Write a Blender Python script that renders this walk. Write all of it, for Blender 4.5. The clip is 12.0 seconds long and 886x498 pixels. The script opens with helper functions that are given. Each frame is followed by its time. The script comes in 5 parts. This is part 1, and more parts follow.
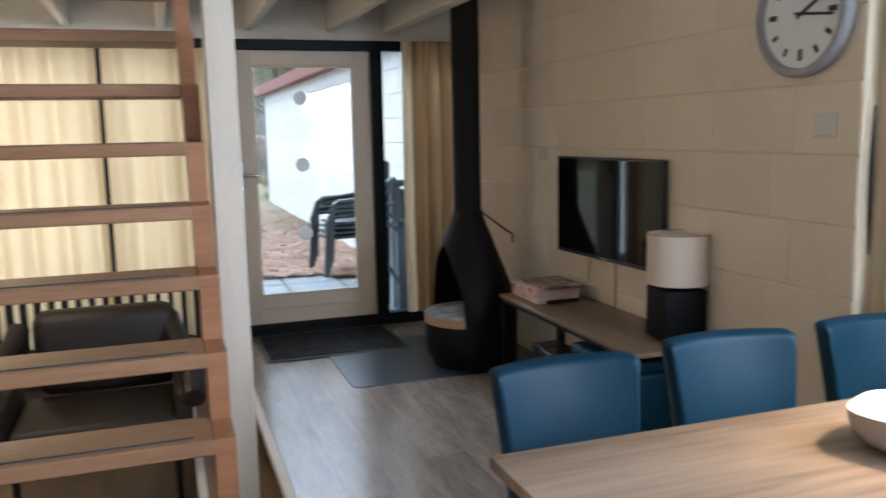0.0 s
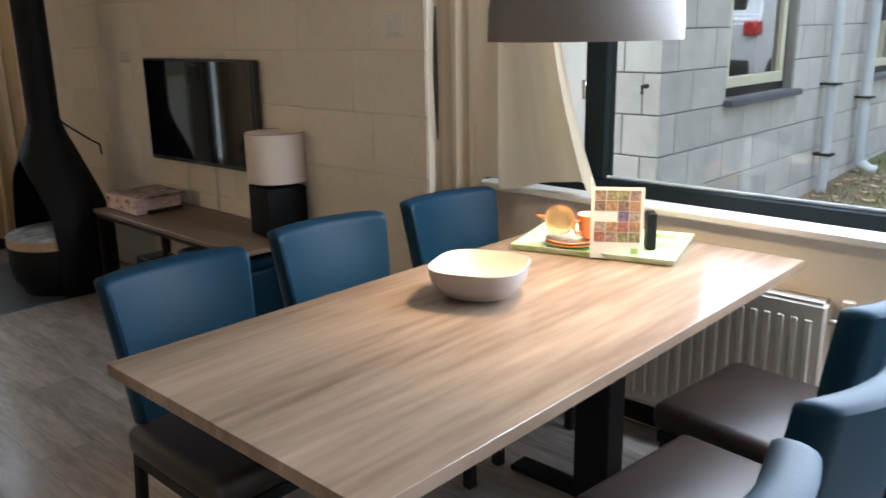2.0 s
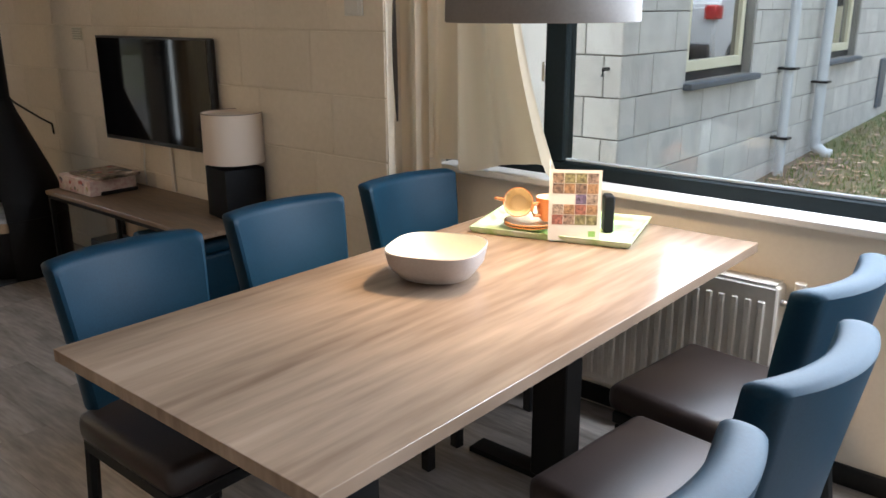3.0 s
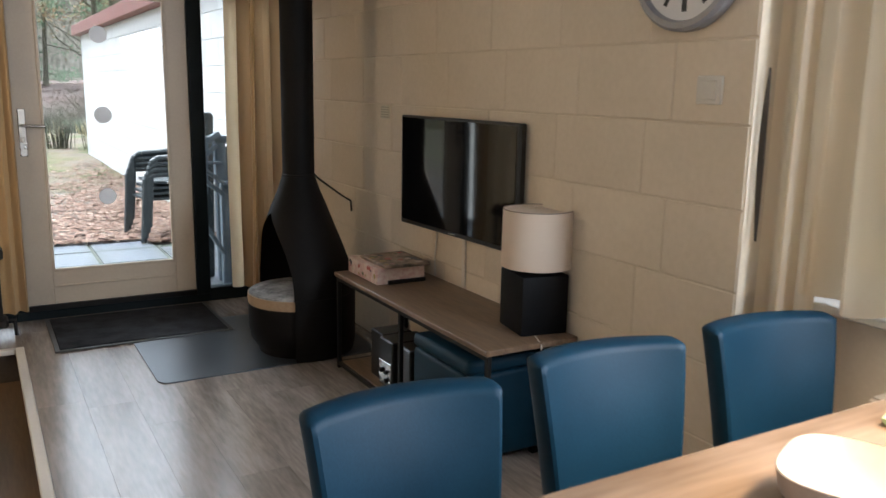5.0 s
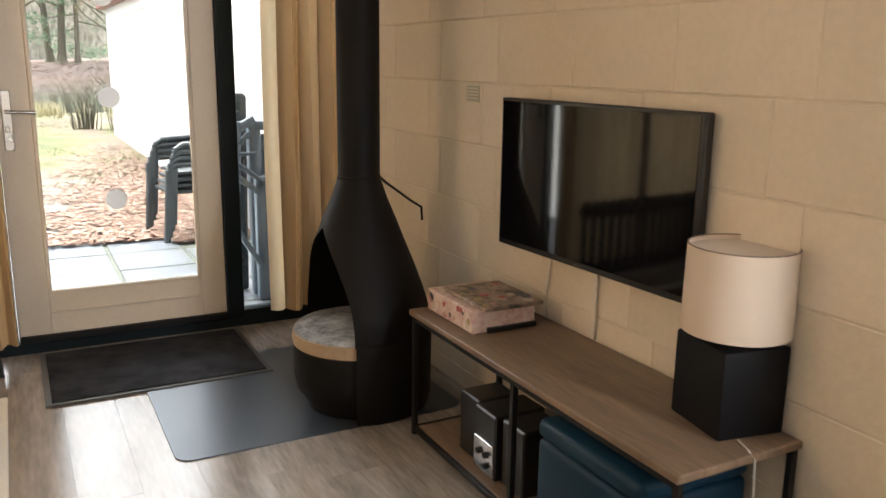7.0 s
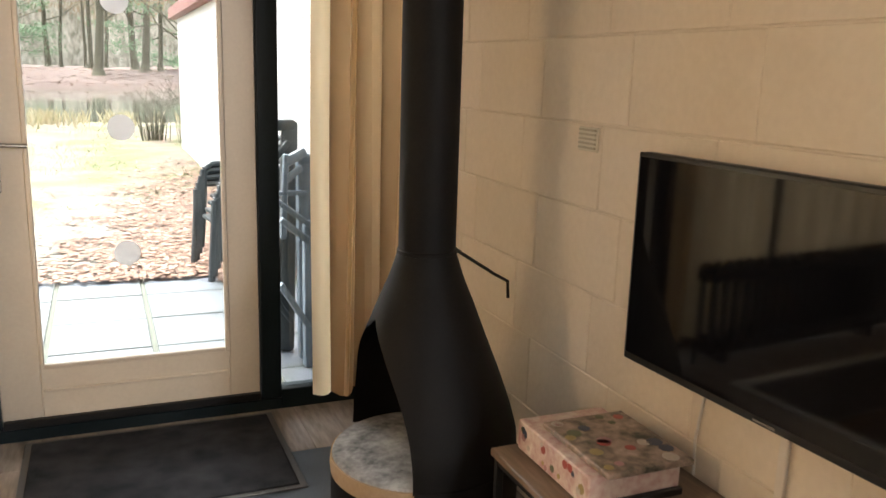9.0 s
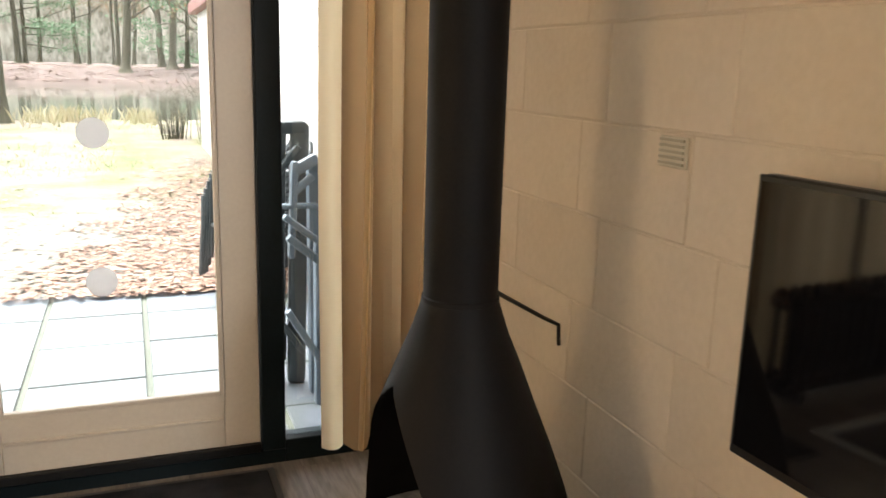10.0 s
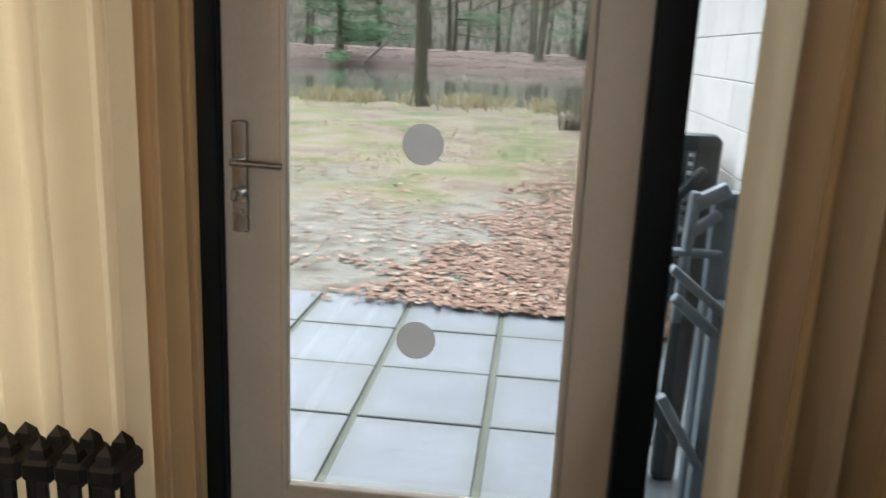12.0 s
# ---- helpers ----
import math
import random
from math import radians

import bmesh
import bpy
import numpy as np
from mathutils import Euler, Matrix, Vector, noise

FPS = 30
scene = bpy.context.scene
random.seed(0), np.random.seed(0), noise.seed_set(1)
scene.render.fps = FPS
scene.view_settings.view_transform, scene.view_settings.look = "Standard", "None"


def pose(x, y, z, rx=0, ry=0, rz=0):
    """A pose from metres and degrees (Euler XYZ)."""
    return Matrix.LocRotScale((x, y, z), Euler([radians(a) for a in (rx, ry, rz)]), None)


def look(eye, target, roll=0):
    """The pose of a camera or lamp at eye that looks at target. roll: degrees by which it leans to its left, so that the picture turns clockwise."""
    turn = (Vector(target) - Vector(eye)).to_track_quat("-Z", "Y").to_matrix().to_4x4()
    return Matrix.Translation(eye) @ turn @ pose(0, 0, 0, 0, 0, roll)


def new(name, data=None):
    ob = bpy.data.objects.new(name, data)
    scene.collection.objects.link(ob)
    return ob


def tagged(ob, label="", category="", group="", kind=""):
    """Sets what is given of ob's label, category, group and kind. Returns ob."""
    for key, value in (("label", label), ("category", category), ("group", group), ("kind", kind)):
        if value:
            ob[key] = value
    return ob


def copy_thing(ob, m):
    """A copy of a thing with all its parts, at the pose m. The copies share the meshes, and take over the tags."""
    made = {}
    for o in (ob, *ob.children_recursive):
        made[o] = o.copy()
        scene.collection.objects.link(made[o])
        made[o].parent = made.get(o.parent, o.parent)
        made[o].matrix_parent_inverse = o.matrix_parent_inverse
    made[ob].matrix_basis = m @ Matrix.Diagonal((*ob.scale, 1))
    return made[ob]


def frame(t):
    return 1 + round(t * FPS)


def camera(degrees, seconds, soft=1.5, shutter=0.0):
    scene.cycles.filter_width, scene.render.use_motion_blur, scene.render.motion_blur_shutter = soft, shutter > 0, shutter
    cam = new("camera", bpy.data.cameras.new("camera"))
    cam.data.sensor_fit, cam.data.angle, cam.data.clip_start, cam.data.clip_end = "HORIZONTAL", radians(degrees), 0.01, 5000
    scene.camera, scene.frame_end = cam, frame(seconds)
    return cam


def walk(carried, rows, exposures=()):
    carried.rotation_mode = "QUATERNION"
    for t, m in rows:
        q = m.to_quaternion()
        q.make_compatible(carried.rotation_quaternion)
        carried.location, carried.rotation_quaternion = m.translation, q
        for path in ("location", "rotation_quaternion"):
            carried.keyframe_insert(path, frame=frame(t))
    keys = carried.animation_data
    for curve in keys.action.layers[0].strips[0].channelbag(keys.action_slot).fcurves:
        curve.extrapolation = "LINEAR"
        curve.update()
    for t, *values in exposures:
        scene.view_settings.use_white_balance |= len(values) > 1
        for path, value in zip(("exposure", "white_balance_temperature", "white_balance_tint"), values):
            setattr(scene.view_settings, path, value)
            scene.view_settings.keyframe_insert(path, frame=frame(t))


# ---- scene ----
cam = camera(57.0, 12.0, soft=1.5, shutter=0.4)
PATH = [
    (0, (0.66, 0.636, 1.445), (1.305, 2.507, 1.159), -1.2),
    (0.5, (0.643, 0.606, 1.446), (1.593, 2.336, 1.121), -0.7),
    (1, (0.631, 0.601, 1.433), (1.832, 2.148, 1.03), -0.7),
    (1.5, (0.609, 0.591, 1.427), (1.927, 2.017, 0.95), -0.9),
    (2, (0.614, 0.572, 1.422), (2.021, 1.894, 0.898), -1.0),
    (2.5, (0.625, 0.56, 1.415), (2.093, 1.796, 0.852), -1.0),
    (3, (0.636, 0.566, 1.42), (2.091, 1.815, 0.853), -0.3),
    (3.5, (0.677, 0.601, 1.437), (1.969, 2.045, 0.939), 0.2),
    (3.7, (0.689, 0.636, 1.442), (1.887, 2.172, 0.987), 0.5),
    (5.3, (1.028, 1.325, 1.429), (1.958, 3.051, 1.034), 1.2),
    (5.5, (1.077, 1.431, 1.431), (1.954, 3.183, 1.031), 1.4),
    (6, (1.123, 1.711, 1.436), (1.905, 3.505, 1.024), 1.3),
    (6.5, (1.133, 1.998, 1.436), (1.991, 3.753, 1.012), 1.3),
    (7, (1.214, 2.261, 1.412), (2.124, 3.985, 0.966), 0.8),
    (7.5, (1.29, 2.52, 1.466), (2.154, 4.266, 1.014), 0.4),
    (7.7, (1.309, 2.615, 1.482), (2.144, 4.376, 1.034), 0.5),
    (9.5, (1.684, 3.387, 1.461), (2.424, 5.197, 1.04), 1.8),
    (10, (1.76, 3.671, 1.457), (2.462, 5.494, 1.027), 1.6),
    (10.5, (1.796, 3.873, 1.447), (2.4, 5.723, 0.987), 1.4),
    (11, (1.886, 4.129, 1.447), (2.21, 6.04, 0.951), 1.1),
    (11.5, (1.918, 4.348, 1.468), (1.964, 6.286, 0.976), 1.3),
    (12, (1.913, 4.619, 1.456), (1.705, 6.549, 0.973), 2.5),
]
EXPOSURES = [(0.0, 1.84, 5300, 8), (0.7, 1.88, 5350, 8), (1.5, 1.70, 5350, 8), (2.5, 1.60, 5650, 9), (3.5, 1.68, 5600, 9), (5.3, 2.1, 5750, 9), (6.5, 2.5, 6400, 11), (7.5, 2.68, 6400, 12), (10.0, 2.80, 6350, 11), (11.2, 1.97, 5950, 10), (12.0, 1.5, 5950, 10)]
walk(cam, [(t, look(eye, target, roll)) for t, eye, target, roll in PATH], EXPOSURES)

# ---- world and light ----
world = bpy.data.worlds.new("world")
scene.world = world
world.use_nodes = True
wn = world.node_tree
sky = wn.nodes.new("ShaderNodeTexSky")
sky.sky_type = "NISHITA"
sky.sun_disc = False
sky.sun_elevation = radians(66)
sky.sun_rotation = radians(327)
sky.air_density, sky.dust_density, sky.ozone_density = 1.0, 6.0, 1.0
grey = wn.nodes.new("ShaderNodeHueSaturation")
grey.inputs["Saturation"].default_value = 0.35
wn.links.new(sky.outputs["Color"], grey.inputs["Color"])
wn.links.new(grey.outputs["Color"], wn.nodes["Background"].inputs["Color"])
wn.nodes["Background"].inputs["Strength"].default_value = 0.15

sun_data = bpy.data.lights.new("sun", "SUN")
sun_data.energy, sun_data.angle, sun_data.color = 1.5, radians(100), (1.0, 0.97, 0.93)
sun = new("sun", sun_data)
sun.matrix_world = look((-6.6, 10.2, 27.4), (0, 0, 0))


def area_lamp(name, eye, target, sx, sy, watts, colour):
    data = bpy.data.lights.new(name, "AREA")
    data.shape, data.size, data.size_y = "RECTANGLE", sx, sy
    data.energy, data.color = watts, colour
    ob = new(name, data)
    ob.matrix_world = look(eye, target)
    return ob


area_lamp("curtain_daylight", (-0.8, 6.95, 1.15), (-0.8, 3.0, 1.0), 3.2, 1.7, 26, (1.0, 0.97, 0.92))
area_lamp("window_daylight", (3.17, -0.3, 1.5), (0.0, -0.3, 1.3), 4.1, 1.2, 42, (0.94, 0.97, 1.0))
area_lamp("window_head_daylight", (3.165, -0.05, 1.99), (2.3, -0.05, 1.25), 4.3, 0.26, 36, (0.96, 0.98, 1.0))

# ---- materials ----


def node_mat(name):
    m = bpy.data.materials.new(name)
    m.use_nodes = True
    nt = m.node_tree
    return m, nt, nt.nodes["Principled BSDF"]


def surface(name, a, b, rough=0.6, metal=0.0, scale=4.0, stretch=(1, 1, 1), fine=60.0, bump=0.15, depth=0.002,
            spread=0.0, spec=0.5, rough_vary=0.1, coat=0.0, sheen=0.0, fine_mix=0.35):
    """Two-scale procedural surface: broad stains between a and b, fine grain and relief."""
    m, nt, p = node_mat(name)
    n, l = nt.nodes, nt.links
    tc = n.new("ShaderNodeTexCoord")
    info = n.new("ShaderNodeObjectInfo")
    shift = n.new("ShaderNodeVectorMath")
    shift.operation = "MULTIPLY_ADD"
    comb = n.new("ShaderNodeCombineXYZ")
    for k in range(3):
        l.new(info.outputs["Random"], comb.inputs[k])
    l.new(comb.outputs[0], shift.inputs[0])
    shift.inputs[1].default_value = (37, 53, 71)
    l.new(tc.outputs["Object"], shift.inputs[2])
    mp = n.new("ShaderNodeMapping")
    mp.inputs["Scale"].default_value = stretch
    l.new(shift.outputs[0], mp.inputs[0])
    broad = n.new("ShaderNodeTexNoise")
    broad.inputs["Scale"].default_value, broad.inputs["Detail"].default_value = scale, 4
    l.new(mp.outputs[0], broad.inputs["Vector"])
    grain = n.new("ShaderNodeTexNoise")
    grain.inputs["Scale"].default_value, grain.inputs["Detail"].default_value = fine, 3
    l.new(mp.outputs[0], grain.inputs["Vector"])
    mixf = n.new("ShaderNodeMix")
    mixf.data_type = "FLOAT"
    mixf.inputs[0].default_value = fine_mix
    l.new(broad.outputs["Fac"], mixf.inputs[2])
    l.new(grain.outputs["Fac"], mixf.inputs[3])
    ramp = n.new("ShaderNodeValToRGB")
    ramp.color_ramp.elements[0].position, ramp.color_ramp.elements[1].position = 0.34, 0.66
    ramp.color_ramp.elements[0].color, ramp.color_ramp.elements[1].color = (*a, 1), (*b, 1)
    l.new(mixf.outputs[0], ramp.inputs[0])
    colour = ramp.outputs[0]
    if spread:
        hsv = n.new("ShaderNodeHueSaturation")
        mr = n.new("ShaderNodeMapRange")
        mr.inputs["To Min"].default_value, mr.inputs["To Max"].default_value = 1 - spread, 1 + spread
        l.new(info.outputs["Random"], mr.inputs[0])
        l.new(mr.outputs[0], hsv.inputs["Value"])
        l.new(colour, hsv.inputs["Color"])
        colour = hsv.outputs[0]
    l.new(colour, p.inputs["Base Color"])
    rr = n.new("ShaderNodeMapRange")
    rr.inputs["To Min"].default_value, rr.inputs["To Max"].default_value = max(0.02, rough - rough_vary), min(1, rough + rough_vary)
    l.new(broad.outputs["Fac"], rr.inputs[0])
    l.new(rr.outputs[0], p.inputs["Roughness"])
    p.inputs["Metallic"].default_value = metal
    p.inputs["Specular IOR Level"].default_value = spec
    p.inputs["Coat Weight"].default_value = coat
    p.inputs["Sheen Weight"].default_value = sheen
    if bump:
        bn = n.new("ShaderNodeBump")
        bn.inputs["Strength"].default_value, bn.inputs["Distance"].default_value = bump, depth
        l.new(grain.outputs["Fac"], bn.inputs["Height"])
        l.new(bn.outputs[0], p.inputs["Normal"])
    return m


def island_tint(name, colours, rough=0.8):
    """Colour varied leaf by leaf."""
    m, nt, p = node_mat(name)
    geo = nt.nodes.new("ShaderNodeNewGeometry")
    ramp = nt.nodes.new("ShaderNodeValToRGB")
    while len(ramp.color_ramp.elements) < len(colours):
        ramp.color_ramp.elements.new(0.5)
    for k, c in enumerate(colours):
        ramp.color_ramp.elements[k].position = k / max(1, len(colours) - 1)
        ramp.color_ramp.elements[k].color = (*c, 1)
    nt.links.new(geo.outputs["Random Per Island"], ramp.inputs[0])
    nt.links.new(ramp.outputs[0], p.inputs["Base Color"])
    p.inputs["Roughness"].default_value = rough
    return m


def cloth(name, a, b, through_light, tint=(1, 0.93, 0.8)):
    """Woven curtain cloth that lets some daylight through."""
    m = surface(name, a, b, rough=0.9, scale=3, fine=260, bump=0.2, depth=0.001, sheen=0.2, spec=0.15)
    nt = m.node_tree
    p = nt.nodes["Principled BSDF"]
    out = nt.nodes["Material Output"]
    tr = nt.nodes.new("ShaderNodeBsdfTranslucent")
    tr.inputs["Color"].default_value = (b[0] * tint[0], b[1] * tint[1], b[2] * tint[2], 1)
    mix = nt.nodes.new("ShaderNodeMixShader")
    mix.inputs[0].default_value = through_light
    nt.links.new(p.outputs[0], mix.inputs[1])
    nt.links.new(tr.outputs[0], mix.inputs[2])
    nt.links.new(mix.outputs[0], out.inputs[0])
    return m


def glass(name, tint=(0.96, 0.98, 0.97)):
    m, nt, p = node_mat(name)
    n, l = nt.nodes, nt.links
    tr = n.new("ShaderNodeBsdfTransparent")
    tr.inputs[0].default_value = (*tint, 1)
    gl = n.new("ShaderNodeBsdfGlossy")
    gl.inputs["Roughness"].default_value = 0.01
    fr = n.new("ShaderNodeFresnel")
    fr.inputs[0].default_value = 1.45
    mix = n.new("ShaderNodeMixShader")
    l.new(fr.outputs[0], mix.inputs[0])
    l.new(tr.outputs[0], mix.inputs[1])
    l.new(gl.outputs[0], mix.inputs[2])
    l.new(mix.outputs[0], n["Material Output"].inputs[0])
    return m


def glowing(name, colour, strength):
    m, nt, p = node_mat(name)
    p.inputs["Emission Color"].default_value = (*colour, 1)
    p.inputs["Emission Strength"].default_value = strength
    p.inputs["Base Color"].default_value = (*colour, 1)
    return m


CREAM = surface("cream_wall_paint", (0.62, 0.525, 0.395), (0.70, 0.60, 0.465), rough=0.62, scale=2.5, fine=45, bump=0.35, depth=0.004, spread=0.03)
CREAM_PLAIN = surface("cream_plaster", (0.62, 0.55, 0.46), (0.68, 0.61, 0.515), rough=0.7, scale=2, fine=70, bump=0.2, depth=0.002)
MORTAR = surface("painted_mortar", (0.60, 0.51, 0.385), (0.67, 0.575, 0.445), rough=0.8, scale=5, fine=60, bump=0.4, depth=0.004)
PLANK = surface("grey_oak_laminate", (0.19, 0.164, 0.144), (0.375, 0.33, 0.293), rough=0.22, scale=2.2, stretch=(5.0, 0.7, 1), fine=13, bump=0.07, depth=0.0005, spread=0.1, rough_vary=0.09, spec=0.7, fine_mix=0.4)
GROOVE = surface("dark_board_joint", (0.09, 0.075, 0.062), (0.13, 0.108, 0.092), rough=0.8)
TABLE_OAK = surface("table_oak_decor", (0.185, 0.126, 0.084), (0.385, 0.278, 0.196), rough=0.24, scale=1.5, stretch=(0.4, 4.0, 1), fine=10, bump=0.03, depth=0.001, fine_mix=0.38, rough_vary=0.04)
BENCH_OAK = surface("bench_oak_decor", (0.125, 0.08, 0.048), (0.235, 0.158, 0.10), rough=0.42, scale=2.0, stretch=(6.5, 0.6, 1), fine=16, bump=0.08, depth=0.001, fine_mix=0.45)
STAIR_WOOD = surface("varnished_stair_wood", (0.23, 0.095, 0.04), (0.35, 0.16, 0.072), rough=0.4, scale=2.0, stretch=(0.8, 6, 6), fine=14, bump=0.08, depth=0.001)
TREAD_WOOD = surface("worn_tread_wood", (0.20, 0.10, 0.046), (0.31, 0.165, 0.082), rough=0.5, scale=2.0, stretch=(0.7, 7, 7), fine=14, bump=0.08, depth=0.001)
PIT_WOOD = surface("brown_step_boards", (0.16, 0.10, 0.06), (0.26, 0.17, 0.10), rough=0.5, scale=2, stretch=(6, 0.7, 1), fine=14, bump=0.1, depth=0.001)
POST_PAINT = surface("warm_white_post_paint", (0.50, 0.43, 0.345), (0.60, 0.525, 0.43), rough=0.6, scale=2.5, stretch=(5, 5, 0.6), fine=30, bump=0.15, depth=0.001)
WHITE_PAINT = surface("white_paint", (0.68, 0.655, 0.61), (0.78, 0.755, 0.71), rough=0.5, scale=3, fine=80, bump=0.1, depth=0.001)
DOOR_PAINT = surface("cream_door_paint", (0.57, 0.49, 0.385), (0.64, 0.56, 0.445), rough=0.4, scale=2.5, fine=70, bump=0.08, depth=0.001)
BEAM_PAINT = surface("pale_beam_paint", (0.55, 0.52, 0.46), (0.66, 0.63, 0.57), rough=0.6, scale=3, stretch=(4, 0.6, 4), fine=40, bump=0.12, depth=0.001)
CEIL_PAINT = surface("grey_white_ceiling_board", (0.50, 0.49, 0.46), (0.60, 0.59, 0.56), rough=0.7, scale=2, fine=40, bump=0.1, depth=0.001)
DARK_FRAME = surface("dark_green_frame_paint", (0.0045, 0.0085, 0.010), (0.009, 0.015, 0.018), rough=0.45, scale=4, fine=80, bump=0.08, depth=0.001, spec=0.18)
BLACK_STEEL = surface("black_stove_steel", (0.004, 0.0034, 0.003), (0.009, 0.0076, 0.0065), rough=0.6, scale=5, fine=120, bump=0.12, depth=0.001, spec=0.15)
BLACK_METAL = surface("black_powder_coat", (0.006, 0.006, 0.006), (0.012, 0.012, 0.012), rough=0.5, scale=6, fine=150, bump=0.08, depth=0.0005, spec=0.25)
ASH = surface("ash_on_firebrick", (0.11, 0.11, 0.112), (0.42, 0.415, 0.40), rough=0.95, scale=14, fine=50, bump=0.5, depth=0.006)
FIREBRICK = surface("tan_firebrick_band", (0.26, 0.17, 0.095), (0.36, 0.25, 0.15), rough=0.8, scale=9, fine=60, bump=0.3, depth=0.002)
STEEL_PLATE = surface("slate_grey_steel_plate", (0.055, 0.066, 0.08), (0.075, 0.088, 0.105), rough=0.33, metal=0.6, scale=3, fine=120, bump=0.05, depth=0.0005)
MAT_FIBRE = surface("charcoal_mat_fibre", (0.012, 0.013, 0.016), (0.05, 0.052, 0.06), rough=0.95, scale=9, fine=240, bump=0.9, depth=0.006, spec=0.1)
RUBBER = surface("mat_rubber_edge", (0.05, 0.05, 0.052), (0.08, 0.078, 0.078), rough=0.6)
BLUE_LEATHER = surface("petrol_blue_leather", (0.003, 0.021, 0.040), (0.006, 0.033, 0.060), rough=0.48, scale=4, fine=190, bump=0.14, depth=0.0012, rough_vary=0.06, spec=0.2)
BROWN_LEATHER = surface("dark_brown_leather", (0.022, 0.014, 0.0115), (0.04, 0.0265, 0.022), rough=0.42, scale=4, fine=190, bump=0.14, depth=0.0012)
SEAM = surface("leather_seam", (0.012, 0.035, 0.055), (0.02, 0.05, 0.075), rough=0.6)
SHADE_CLOTH = cloth("pinkish_white_shade_cloth", (0.74, 0.62, 0.50), (0.81, 0.69, 0.57), 0.25)
BLACK_CERAMIC = surface("black_lamp_base", (0.004, 0.004, 0.0045), (0.008, 0.008, 0.009), rough=0.6, spec=0.15)
TV_BEZEL = surface("black_plastic", (0.010, 0.010, 0.010), (0.016, 0.016, 0.016), rough=0.35)
TV_GLASS, _nt, _p = node_mat("tv_panel")
_p.inputs["Base Color"].default_value = (0.004, 0.004, 0.005, 1)
_p.inputs["Roughness"].default_value = 0.05
_p.inputs["Specular IOR Level"].default_value = 0.36
CURTAIN = cloth("cream_curtain_cloth", (0.58, 0.46, 0.31), (0.68, 0.56, 0.39), 0.42)
# same cloth as the cream curtain, darkened for the shade beside the stove
CURTAIN_SHADED = cloth("shaded_cream_curtain_cloth", (0.44, 0.315, 0.185), (0.56, 0.415, 0.255), 0.6)
# browner copy of the curtain cloth, shade at the door frame painted in
CURTAIN_EDGE_DIM = cloth("amber_shaded_edge_cloth", (0.42, 0.275, 0.135), (0.52, 0.36, 0.19), 0.3)
# paler cloth that carries the light on the side curtain's ridges
LIT_RIDGE = cloth("ivory_lit_ridge_cloth", (0.78, 0.67, 0.49), (0.86, 0.76, 0.58), 0.8)
CURTAIN_W = cloth("ivory_curtain_cloth", (0.70, 0.62, 0.50), (0.80, 0.72, 0.60), 0.62)
PANE = glass("clear_glass")
CHROME = surface("brushed_steel", (0.5, 0.49, 0.47), (0.62, 0.61, 0.59), rough=0.25, metal=1.0, scale=10, fine=160, bump=0.05, depth=0.0003)
STICKER = cloth("frosted_sticker", (0.72, 0.71, 0.69), (0.78, 0.77, 0.75), 0.75, (1, 0.99, 1.0))
PLASTIC_WHITE = surface("white_plastic", (0.56, 0.52, 0.455), (0.62, 0.58, 0.515), rough=0.4)
VENT_CREAM = surface("cream_vent_plastic", (0.53, 0.48, 0.36), (0.61, 0.56, 0.43), rough=0.5)
VENT_SLAT = surface("dull_cream_slat", (0.34, 0.31, 0.22), (0.42, 0.38, 0.28), rough=0.5)
CLOCK_RIM = surface("grey_clock_rim", (0.24, 0.24, 0.26), (0.32, 0.32, 0.34), rough=0.35, metal=0.3)
CLOCK_FACE = surface("white_clock_face", (0.68, 0.67, 0.66), (0.73, 0.72, 0.71), rough=0.5)
CLOCK_BLACK = surface("black_clock_hand", (0.012, 0.012, 0.012), (0.02, 0.02, 0.02), rough=0.5)
RAD_WHITE = surface("white_radiator_enamel", (0.62, 0.56, 0.48), (0.70, 0.64, 0.56), rough=0.35)
RAD_DARK = surface("dark_brown_cast_iron", (0.008, 0.007, 0.006), (0.016, 0.014, 0.012), rough=0.5, scale=6, fine=90, bump=0.2, depth=0.001)
PENDANT = surface("warm_grey_lamp_metal", (0.15, 0.13, 0.112), (0.19, 0.165, 0.145), rough=0.65, scale=4, fine=120, bump=0.05, depth=0.0005)
PENDANT_IN = surface("white_lamp_inside", (0.75, 0.72, 0.66), (0.8, 0.77, 0.71), rough=0.6)
BULB = glowing("warm_bulb", (1.0, 0.78, 0.5), 12)
BOWL_OUT = surface("matt_pinkish_bowl", (0.31, 0.27, 0.245), (0.37, 0.325, 0.29), rough=0.7, scale=8, fine=150, bump=0.15, depth=0.0006)
BOWL_IN = surface("cream_bowl_glaze", (0.74, 0.69, 0.55), (0.80, 0.75, 0.61), rough=0.35)
TRAY = surface("green_white_tray_print", (0.26, 0.47, 0.09), (0.74, 0.77, 0.66), rough=0.35, scale=7, fine=22, bump=0.02)
ORANGE_GLAZE = surface("orange_cup_glaze", (0.52, 0.17, 0.05), (0.60, 0.22, 0.07), rough=0.25)
CUP_CREAM = surface("cream_cup_glaze", (0.74, 0.62, 0.40), (0.80, 0.68, 0.46), rough=0.25)
PAPER = surface("white_card", (0.60, 0.58, 0.54), (0.66, 0.64, 0.60), rough=0.6)
BLOCK_GREY = surface("grey_concrete_block", (0.45, 0.438, 0.405), (0.60, 0.585, 0.545), rough=0.85, scale=5, fine=55, bump=0.4, depth=0.004, spread=0.1)
BLOCK_JOINT = surface("dark_block_joint", (0.22, 0.213, 0.195), (0.30, 0.29, 0.265), rough=0.9)
